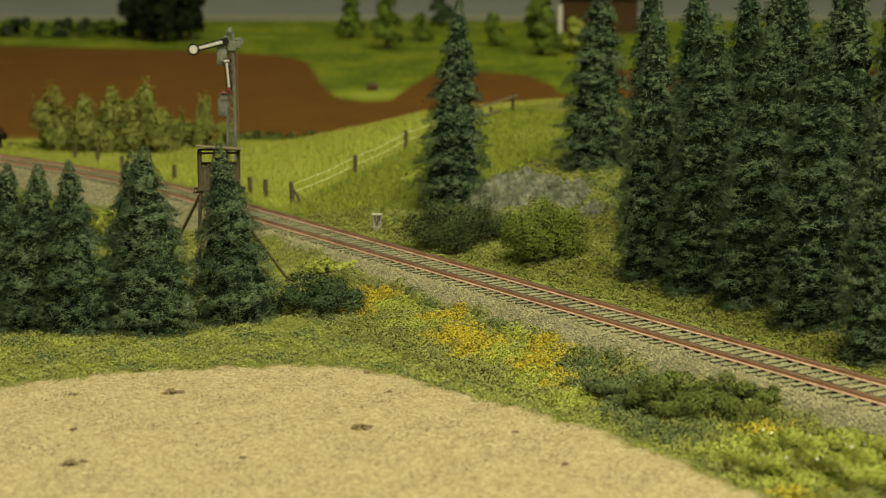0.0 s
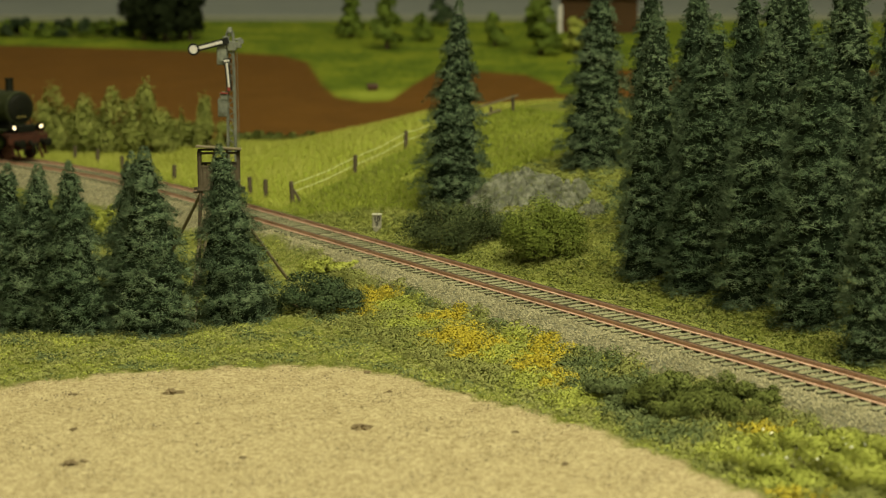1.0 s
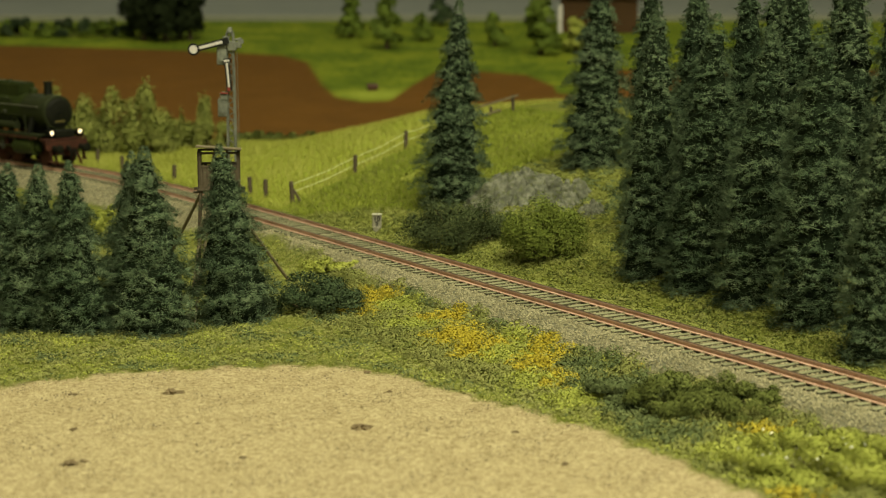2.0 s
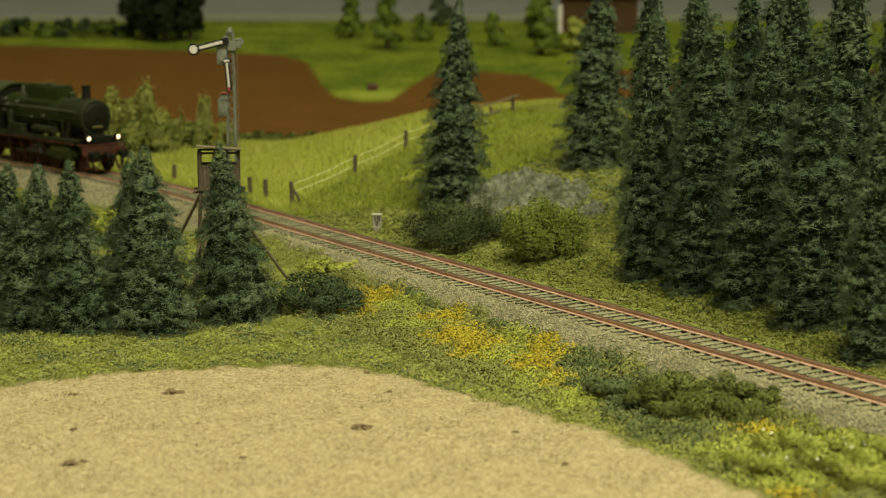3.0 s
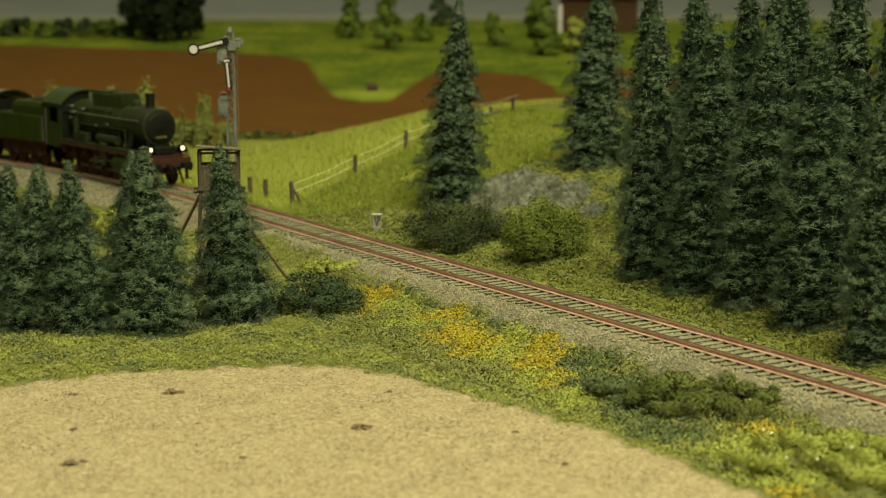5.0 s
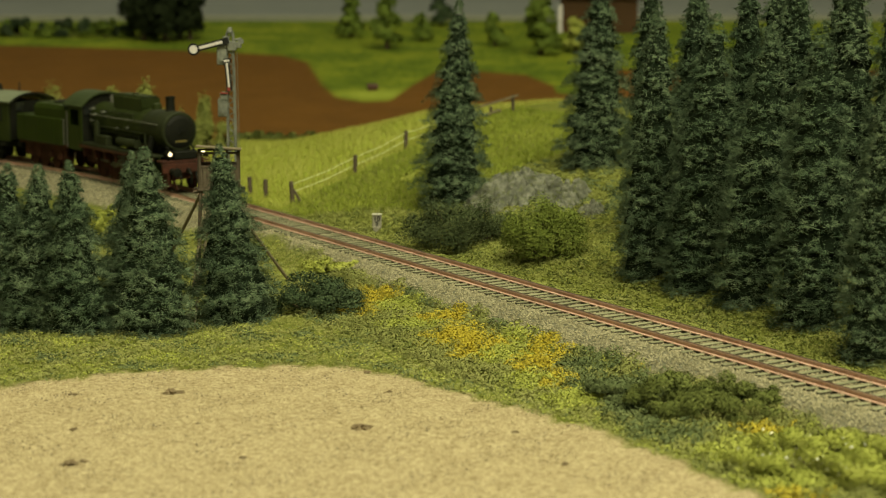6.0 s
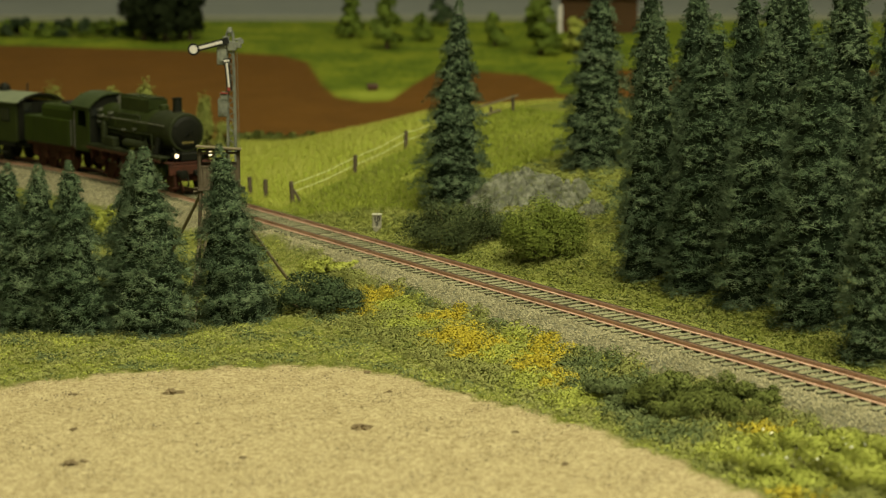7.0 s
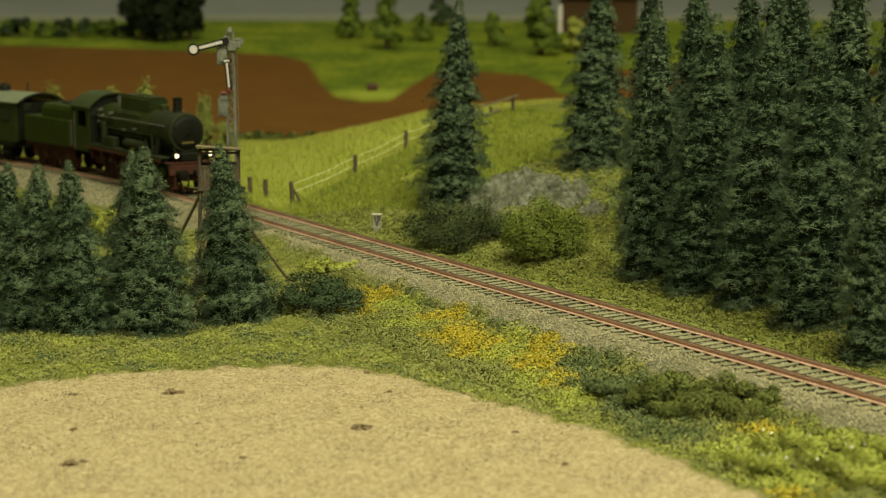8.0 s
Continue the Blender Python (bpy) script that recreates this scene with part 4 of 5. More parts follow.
def rock(name, seed, x, y, rx, ry, rz, label, turn=0):
    """An outcrop that rises out of the bank: a craggy cap on the land."""
    n = 120
    u = np.linspace(-1, 1, n)
    gu, gv = np.meshgrid(u, u)
    c, k = math.cos(radians(turn)), math.sin(radians(turn))
    px, py = x + gu * rx * c - gv * ry * k, y + gu * rx * k + gv * ry * c
    q = np.sqrt(gu ** 2 + gv ** 2)
    crag = np.array([[noise.ridged_multi_fractal(Vector((a * 2.8 + seed, b * 2.8, seed * 2.0)), 0.9, 2.1, 5, 1.0, 1.8) for a in u] for b in u])
    fine_crag = np.array([[noise.ridged_multi_fractal(Vector((a * 6.0, b * 6.0 + seed, 3.0)), 0.8, 2.1, 4, 1.0, 2.0) for a in u] for b in u])
    soft = np.array([[noise.noise(Vector((a * 1.4, b * 1.4, seed * 5.0))) for a in u] for b in u])
    cleft = np.array([[max(0.0, 0.16 - abs(noise.noise(Vector((a * 2.6 + b, b * 3.8 + seed, seed * 1.7))))) for a in u] for b in u])
    def facet(a, b, f):
        near = noise.voronoi(Vector((a * f + seed + 0.35 * noise.noise(Vector((a * 3, b * 3, seed))), b * f * 1.3, seed * 0.7)))
        cell = near[1][0]
        return noise.cell(cell * 9.7), near[0][1] - near[0][0]

    big = np.array([[facet(a, b, 2.6) for a in u] for b in u])
    small = np.array([[facet(a, b, 6.5) for a in u] for b in u])
    block = 0.62 * big[..., 0] + 0.16 * small[..., 0] + 0.75 * np.clip(big[..., 1] / 0.2, 0, 1) + 0.16 * np.clip(small[..., 1] / 0.2, 0, 1)
    dome = np.clip(1.12 - q ** 2, -0.2, None)
    up = rz * dome * (0.42 + 0.2 * crag + 0.1 * fine_crag + 0.5 * soft + 0.46 * block) * (q < 1.2)
    pz = height(px, py) - 2.0 + up - 2.8 * rz * cleft * (q < 0.9)
    i = np.arange(n * n).reshape(n, n)
    a, b, d, e = i[:-1, :-1].ravel(), i[:-1, 1:].ravel(), i[1:, 1:].ravel(), i[1:, :-1].ravel()
    tris = np.concatenate([np.stack([a, b, d], 1), np.stack([a, d, e], 1)])
    me = tri_mesh(name, np.stack([px.ravel(), py.ravel(), pz.ravel()], 1), tris, ROCK, False)
    return tagged(put(name, me, None, label), category="rock")


rock("rock_outcrop", 3, 36, 925, 25, 42, 9.5, "grey weathered rock outcrop with moss on the bank", -20)
rock("rock_outcrop", 4, 59, 890, 14, 28, 7.5, "grey broken rock ledge on the bank", -25)
rock("boulder", 5, 72, 866, 8, 14, 5, "small grey boulder in the bank")
for k, (x, y, r) in enumerate([(-90.7, 584, 1.5), (-87.5, 585, 0.9), (-25.9, 539, 1.7), (-23.2, 541, 0.8), (-107, 500, 1.5), (-103.5, 503, 0.8), (-113.3, 538, 0.7), (-122.6, 582, 0.8), (-26.4, 614, 0.7), (-76, 545, 0.5), (-17.7, 586, 0.6), (-58, 507, 0.6), (22, 535, 0.6), (35, 500, 0.7)]):
    tagged(put("soil_clod", lump_mesh("soil_clod", 20 + k, r * 1.4, r * 1.2, r * 0.6, surface("clod_earth", [(0.12, 0.085, 0.045), (0.22, 0.16, 0.085)]) if k == 0 else
           bpy.data.materials["clod_earth"], 0.9, 3), None, "dark brown clod of earth on the sandy field", (x, y, float(height(x, y)) + 0.1)), category="clod", group="clods on the field")


# ---- the signal ----
def semaphore(x, y, tall):
    z = float(height(x, y))
    sig = thing("semaphore_signal", "grey lattice-mast railway semaphore with two white arms", "railway signal", x, y, z, -8)
    bm = bmesh.new()
    box(bm, 0, 0, -1.2, 7, 7, 4, 0.3)
    part("base", bm, CONCRETE, sig, "stone base")
    bm = bmesh.new()
    w0, w1 = 2.2, 1.6
    for sx in (-1, 1):
        for sy in (-1, 1):
            beam(bm, (sx * w0, sy * w0 * 0.6, 0), (sx * w1, sy * w1 * 0.6, tall - 3), 0.8, 0.8)
    n = 34
    for k in range(n):
        za, zb = (tall - 3) * k / n, (tall - 3) * (k + 1) / n
        wa, wb = w0 + (w1 - w0) * k / n, w0 + (w1 - w0) * (k + 1) / n
        for sy in (-0.6, 0.6):
            sg = 1 if k % 2 else -1
            beam(bm, (-sg * wa, sy * wa, za), (sg * wb, sy * wb, zb), 0.55, 0.3)
        for sx in (-1, 1):
            sg = 0.6 if k % 2 else -0.6
            beam(bm, (sx * wa, -sg * wa, za), (sx * wb, sg * wb, zb), 0.3, 0.55)
    part("mast", bm, SIGNAL_GREY, sig, "grey steel lattice mast")
    bm = bmesh.new()
    lathe(bm, [(1.2, tall - 3.2), (1.9, tall - 2.8), (1.9, tall - 1.8), (1.3, tall - 1.4), (1.3, tall - 0.5), (0.5, tall)], 12)
    part("finial", bm, SIGNAL_GREY, sig, "grey cap on top of the mast")
    bm = bmesh.new()
    box(bm, 4.2, 0, tall - 9, 3.2, 2.4, 3.0, 0.3)
    rod(bm, (2, 0, tall - 6.5), (6.2, 0, tall - 5.8), 0.6)
    rod(bm, (1.5, 0, tall - 13), (5.5, 0, tall - 8), 0.5)
    box(bm, 1.2, -1.2, tall - 9.5, 4.6, 2.2, 5.0, 0.5)
    rod(bm, (5.6, -0.6, tall - 7.2), (5.6, 0.6, tall - 7.2), 1.5, None, 12)
    box(bm, -1.6, -1.4, tall - 6.0, 3.4, 1.6, 3.0, 0.4)
    part("lamp_hoist", bm, SIGNAL_GREY, sig, "grey lamp bracket and pulley")
    for zc, long in ((tall - 14.5, 13), (tall - 41, 13)):
        bm = bmesh.new()
        box(bm, -4.0, -1.2, zc, 5.2, 2.2, long * 0.72, 0.5)
        box(bm, -3.2, -1.4, zc + long * 0.40, 4.0, 2.4, long * 0.22, 0.4)
        rod(bm, (-5.0, -1.4, zc + long * 0.5), (-2.6, -1.4, zc + long * 0.58), 1.1)
        rod(bm, (-4, -2.4, zc - 1.5), (-4, -3.0, zc - 1.5), 1.3, 1.3, 10)
        part("lamp_housing", bm, SIGNAL_GREY, sig, "grey signal lamp housing with blinds")
    bm = bmesh.new()
    rod(bm, (3.9, 0.5, 2), (3.4, 0.5, tall - 8), 0.13, None, 6)
    rod(bm, (3.2, -0.8, 2), (2.7, -0.8, tall - 20), 0.13, None, 6)
    part("wire_pull", bm, SIGNAL_GREY, sig, "thin vertical pull wires")

    def arm(name, at, angle, long, disc, label):
        bm = bmesh.new()
        box(bm, -long / 2, 0, 0, long, 0.6, 3.3, 0.15)
        rod(bm, (-long - 1.6, 0.3, 0), (-long - 1.6, -0.3, 0), disc, disc, 28)
        dark = mesh_of("arm_border", bm, BLACK)
        bm = bmesh.new()
        box(bm, -long * 0.55, -0.4, 0, long * 0.72, 0.3, 1.5, 0.1)
        rod(bm, (-long - 1.6, -0.25, 0), (-long - 1.6, -0.6, 0), disc * 0.68, None, 28)
        pale = mesh_of("arm_face", bm, WHITE)
        turned = pose(0, 0, 0, 0, angle, 0)
        for nm, me, lab in (("arm_border", dark, "black border of the arm"), ("arm_face", pale, "white enamel face of the arm")):
            ob = put(nm, me, sig, lab, at)
            ob.matrix_basis = pose(*[c * MM for c in at]) @ turned

    arm("arm", (0.2, -3.4, tall - 6.5), -14.5, 17.4, 3.1, "")
    bm = bmesh.new()
    box(bm, 0, 0, -6.2, 2.8, 0.6, 14.5, 0.15)
    box(bm, 0, 0, 1.7, 4.4, 0.6, 2.2, 0.3)
    ob = part("lower_arm_border", bm, BLACK, sig, "black border of the lowered arm")
    ob.matrix_basis = pose(-1.1 * MM, -2.6 * MM, (tall - 18.5) * MM, 0, -5, 0)
    bm = bmesh.new()
    box(bm, 0, -0.45, -5.6, 1.0, 0.3, 12.4, 0.1)
    box(bm, 0, -0.45, 1.6, 3.0, 0.3, 1.1, 0.2)
    ob = part("lower_arm_face", bm, WHITE, sig, "white enamel face of the lowered arm")
    ob.matrix_basis = pose(-1.1 * MM, -2.6 * MM, (tall - 18.5) * MM, 0, -5, 0)
    bm = bmesh.new()
    box(bm, -0.4, -2.9, tall - 31.4, 1.6, 0.7, 2.0, 0.3)
    part("red_bracket", bm, RED, sig, "small red enamel bracket")
    bm = bmesh.new()
    box(bm, -2.8, -2.9, tall - 33.4, 4.2, 0.6, 0.8, 0.15)
    part("red_stop", bm, RED, sig, "small red enamel stop")
    return sig


semaphore(-108.6, 926, 99.6)


# ---- the hunting stand ----
def hunting_stand(x, y):
    z = float(height(x, y))
    st = thing("hunting_stand", "weathered wooden raised hunting stand with a ladder", "hunting stand", x, y, z, 6)
    deck, roof = 43.5, 61.0
    hw, hd = 8.6, 7.0
    for sx in (-1, 1):
        for sy in (-1, 1):
            bm = bmesh.new()
            rod(bm, (sx * (hw + 1.5), sy * (hd + 2), -1), (sx * (hw - 0.6), sy * (hd - 0.6), deck + 0.5), 0.75, 0.6, 8)
            part("leg", bm, WOOD, st)
    for p, q in (((hw - 2, -hd, deck - 8), (30, 8, 0)), ((-hw, hd, deck - 4), (-25, 30, 6)), ((-hw, -hd, 8), (hw, -hd, 30)), ((hw, -hd, 8), (-hw, -hd, 30))):
        bm = bmesh.new()
        rod(bm, p, q, 0.75, 0.7, 7)
        part("strut", bm, WOOD_PALE, st)
    bm = bmesh.new()
    box(bm, 0, 0, deck, hw * 2 + 1.5, hd * 2 + 1.5, 1.0, 0.15)
    for k in (-1, 1):
        rod(bm, (-hw - 2.5, k * (hd - 1), deck - 0.9), (hw + 2.5, k * (hd - 1), deck - 0.9), 0.6)
    part("deck", bm, WOOD, st, "wooden deck on round beams")
    for nm, cx, cy, sx, sy in (("front", 0, -hd, hw * 2, 0.8), ("back", 0, hd, hw * 2, 0.8), ("side", -hw, 0, 0.8, hd * 2 - 0.8), ("side", hw, 0, 0.8, hd * 2 - 0.8)):
        long = max(sx, sy)
        low = 9.0
        bm = bmesh.new()
        n = int(long / 1.7)
        for k in range(n):
            o = -long / 2 + (k + 0.5) * long / n
            lowk = low + 0.15 * math.sin(k * 2.1)
            box(bm, cx + (o if sx > sy else 0), cy + (0 if sx > sy else o), deck + 0.5 + lowk / 2, (long / n - 0.12) if sx > sy else sx, sy if sx > sy else (long / n - 0.12), lowk, 0.06)
        part("plank_wall", bm, WOOD, st, "upright weathered planks")
        bm = bmesh.new()
        ends = (-long / 2 + 0.5, -long * 0.12, long * 0.2, long / 2 - 0.5) if sx > sy else (-long / 2 + 0.4, long / 2 - 0.4)
        for o in ends:
            box(bm, cx + (o if sx > sy else 0), cy + (0 if sx > sy else o), deck + 0.5 + 13.5 / 2 + 2, 1.0, 1.0, 14.0, 0.1)
        for zz in (deck + low + 1.0, roof - 1.6):
            box(bm, cx, cy, zz, long if sx > sy else 1.1, 1.1 if sx > sy else long, 0.9, 0.1)
        part("window_frame", bm, WOOD, st, "wooden frame of the open window")
    bm = bmesh.new()
    for k in range(9):
        box(bm, -hw - 1.2 + (k + 0.5) * (hw * 2 + 2.4) / 9, -0.4, roof, (hw * 2 + 2.4) / 9 - 0.1, hd * 2 + 4.5, 0.7, 0.1)
    ob = part("roof", bm, WOOD_PALE, st, "slightly sloping pale board roof")
    ob.matrix_basis = pose(0, 0, 0.0, 0, 0, 0) @ Matrix.Translation((0, 0, roof * MM)) @ pose(0, 0, 0, -4.5, 4.5, 0) @ Matrix.Translation((0, 0, -roof * MM))
    foot, head = Vector((-10.6, -82, 0)), Vector((-hw + 4.5, -hd - 1, deck))
    ladder_x = 1.25
    for sx in (-1, 1):
        bm = bmesh.new()
        rod(bm, foot + Vector((sx * ladder_x, 0, 0)), head + Vector((sx * ladder_x, 0, 0)), 0.5, 0.45, 7)
        part("ladder_rail", bm, WOOD_PALE, st)
    for k in range(1, 14):
        c = foot.lerp(head, k / 14)
        bm = bmesh.new()
        rod(bm, c - Vector((ladder_x + 0.5, 0, 0)), c + Vector((ladder_x + 0.5, 0, 0)), 0.32, None, 6)
        part("ladder_rung", bm, WOOD_PALE, st)
    return st


hunting_stand(-97, 778)


# ---- fence, stone, posts ----
def fence():
    places = [(-82.9, 988, 11.5), (-51.1, 1041, 10.0), (-22.5, 1088, 10.5), (4, 1126, 10)]
    f = thing("wire_fence", "weathered post-and-wire meadow fence up the hill", "fence")
    tops = []
    for k, (x, y, h) in enumerate(places):
        z = float(height(x, y))
        bm = bmesh.new()
        rod(bm, (x, y, z - 2), (x + (-0.8 if k == 0 else 0.2), y, z + h), 1.35, 1.2, 8)
        part("post", bm, POST, f, "short round wooden post")
        tops.append(Vector((x, y, z + h)))
    for a, b in zip(tops, tops[1:]):
        for drop in (1.6, 6.0):
            bm = bmesh.new()
            mid = (a + b) / 2 - Vector((0, 0, drop + 0.9))
            rod(bm, a - Vector((0, 0, drop)), mid, 0.2, None, 5)
            rod(bm, mid, b - Vector((0, 0, drop)), 0.2, None, 5)
            part("wire", bm, WIRE, f, "thin pale wire")
    bm = bmesh.new()
    x, y, h = places[0]
    beam(bm, (x + 5, y - 1, float(height(x, y)) - 0.5), (x + 0.4, y, float(height(x, y)) + 7), 1.2, 1.2)
    part("brace", bm, POST, f, "slanting brace of the end post")
    g = thing("rail_fence", "broken wooden rail fence on the hill top", "fence")
    for x, y, h in ((45.5, 1172, 10.5), (31, 1160, 5)):
        bm = bmesh.new()
        z = float(height(x, y))
        beam(bm, (x, y, z - 2), (x - 0.3, y, z + h), 2.2, 2.0)
        part("post", bm, WOOD, g)
    z = float(height(45, 1172))
    for p, q, w in (((22, 1152, z + 4.0), (49, 1174, z + 10.2), 1.1), ((24, 1154, z - 1.4), (37, 1165, z + 1.0), 1.8)):
        bm = bmesh.new()
        beam(bm, p, q, w, w)
        part("rail", bm, WOOD_PALE, g, "pale wooden rail")


fence()
for k, (x, y, h) in enumerate([(-110.6, 1029, 9.5), (-100.4, 1014, 9.8), (-165.1, 1102, 9), (-205.8, 1154, 9), (-231.2, 1204, 9), (-251, 1226, 9)]):
    z = float(height(x, y))
    bm = bmesh.new()
    rod(bm, (0, 0, -2), (0.3 * (k % 3 - 1), 0, h), 1.4, 1.25, 8)
    tagged(part("wooden_post", bm, POST, None, "short weathered wooden post beyond the track", (x, y, z)), category="post", group="posts along the track")


def lettering(name, words, size, mat, parent, m):
    cu = bpy.data.curves.new(name, "FONT")
    cu.body, cu.size, cu.align_x, cu.align_y, cu.extrude = words, size * MM, "CENTER", "CENTER", 0.05 * MM
    cu.offset = 0.11 * MM
    tmp = bpy.data.objects.new(name, cu)
    scene.collection.objects.link(tmp)
    me = bpy.data.meshes.new_from_object(tmp.evaluated_get(bpy.context.evaluated_depsgraph_get()))
    bpy.data.objects.remove(tmp)
    me.materials.clear()
    me.materials.append(mat)
    ob = put(name, me, parent, "black painted figures")
    ob.matrix_basis = m
    return ob


def distance_stone(x, y):
    st = thing("distance_stone", "small whitewashed railway distance stone with black figures", "marker stone", x, y, float(height(x, y)), 0)
    bm = bmesh.new()
    box(bm, 0, 0, 0.5, 4.0, 2.6, 5, 0.4)
    box(bm, 0, 0, 5.4, 4.6, 1.6, 6.2, 0.35)
    part("stone", bm, CONCRETE, st)
    bm = bmesh.new()
    box(bm, 0, 0, 8.9, 5.0, 2.4, 0.8, 0.25)
    part("cap", bm, CAP_WHITE, st, "whitewashed cap")
    lettering("figures", "10", 3.5, BLACK, st, pose(0, -0.84 * MM, 6.7 * MM, 90, 0, 0))
    lettering("figures", "2", 3.2, BLACK, st, pose(0, -0.84 * MM, 4.0 * MM, 90, 0, 0))


distance_stone(-33, 893)


# ---- the far side: trees, hedge, house ----
def far_tree(seed, x, y, wide, tall, mat, label, n=1500, size=2.6, count=10, name="tree"):
    ob = thing(name, label, "tree", x, y, float(height(x, y)))
    rng = random.Random(seed)
    lumps = []
    for k in range(count):
        f, a = (k + 0.5) / count, rng.uniform(0, 6.28)
        r = wide * (1 - f ** 2 * 0.75) * rng.uniform(0.2, 0.6)
        q = wide * (1 - f * 0.5) * rng.uniform(0.35, 0.55)
        lumps.append((math.cos(a) * r, math.sin(a) * r, tall * (0.1 + 0.8 * f), q, q, tall * 0.16))
    bm = bmesh.new()
    rod(bm, (0, 0, -2), (0, 0, tall * 0.6), wide * 0.09 + 0.6, 0.6, 8)
    for k in range(5):
        l = lumps[k % count]
        rod(bm, (0, 0, tall * 0.22), (l[0] * 0.8, l[1] * 0.8, l[2]), 0.6, 0.2, 5)
    part("trunk", bm, BARK, ob, "brown trunk with limbs")
    put("crown", foliage("crown", mat, seed, lumps, n, size), ob)


FAR = "green leafy model tree on the far meadow"
far_tree(101, -106, 2084, 22, 48, LEAF_FAR, FAR)
far_tree(102, -60.7, 1970, 25, 60, LEAF_FAR, "light green leafy model tree on the far meadow")
far_tree(103, -24.8, 2048, 16, 30, LEAF_FAR, FAR)
far_tree(104, 56.4, 1992, 17, 36, LEAF_FAR, FAR)
far_tree(105, 103, 1913, 28, 64, LEAF_FAR, FAR, 2200)
far_tree(106, -2.8, 2217, 22, 44, LEAF_DARK, "dark green leafy model tree beside the far road")
far_tree(107, 142, 1938, 24, 36, LEAF_LIGHT, "light green low tree on the far meadow")
for k, (x, y) in enumerate(((-338, 2052), (-312, 2040), (-286, 2056), (-300, 2075))):
    far_tree(110 + k, x, y, 26, 110, LEAF_BLACK, "large dark green model tree by the brown field", 6000, 3.0, 30)
for k in range(8):
    bush(120 + k, -590 + 34 * k, 2105 - 3 * k, 30, 16, 28, LEAF_DARK if k % 2 else LEAF_FAR, 1600, 2.6, "dark green hedge bush below the far road", 9, "hedge_bush")


def house(x, y):
    ob = thing("house", "brown model house with white corner post beyond the meadow", "house", x, y, float(height(x, y)), -6)
    bm = bmesh.new()
    prism(bm, [(-32, -6), (32, -6), (32, 44), (0, 72), (-32, 44)], -45, 45)
    part("wall", bm, HOUSE, ob, "brown plastered walls")
    for s in (-1, 1):
        bm = bmesh.new()
        prism(bm, [(s * 38, 38), (s * 38, 41), (0, 76), (0, 72.5)], -50, 50)
        part("roof", bm, ROOF, ob, "dark tiled roof half")
    bm = bmesh.new()
    box(bm, -45, -33.5, 12, 5, 5, 36, 0.4)
    part("corner_post", bm, WHITE, ob, "white corner post")


house(186, 2165)


def shed(x, y):
    ob = thing("field_shed", "small brown wooden hut in the green hollow", "hut", x, y, float(height(x, y)), 10)
    bm = bmesh.new()
    prism(bm, [(-3, -1), (3, -1), (3, 3), (0, 5), (-3, 3)], -4.5, 4.5)
    part("body", bm, HOUSE, ob)
    bm = bmesh.new()
    prism(bm, [(-3.6, 2.7), (0, 5.2), (3.6, 2.7), (3.6, 3.2), (0, 5.8), (-3.6, 3.2)], -5, 5)
    part("roof", bm, ROOF, ob)


shed(-64, 1640)


# ---- the train ----
def wheel_meshes(r, spokes, mat):
    """A flanged tyre with its hub, and one spoke."""
    bm = bmesh.new()
    lathe(bm, [(r * 0.86, -0.6), (r, -0.6), (r, 0.7), (r * 1.07, 0.7), (r * 1.07, 1.3), (r * 0.86, 1.3)], 28, "y")
    tyre = mesh_of("tyre", bm, mat)
    bm = bmesh.new()
    beam(bm, (r * 0.1, 0.1, 0), (r * 0.9, 0.1, 0), 0.7, 0.7)
    spoke = mesh_of("spoke", bm, mat)
    bm = bmesh.new()
    rod(bm, (0, -0.9, 0), (0, 1.4, 0), r * 0.2, None, 12)
    return tyre, spoke, mesh_of("hub", bm, mat)


def wheels(parent, places, r, spokes, mat, name="wheel"):
    """Pairs of wheels on the near and far side; returns them with their places."""
    tyre, spoke, hub = wheel_meshes(r, spokes, mat)
    out = []
    for x in places:
        for side in (-1, 1):
            ob = put(name, tyre, parent, "", (x, side * 8.4, r))
            put("hub", hub, ob)
            for k in range(spokes):
                put("spoke", spoke, ob).rotation_euler = (0, 6.2832 * k / spokes, 0)
            out.append((ob, (x, side * 8.4, r), r, 0.0 if side < 0 else 180.0))
    return out


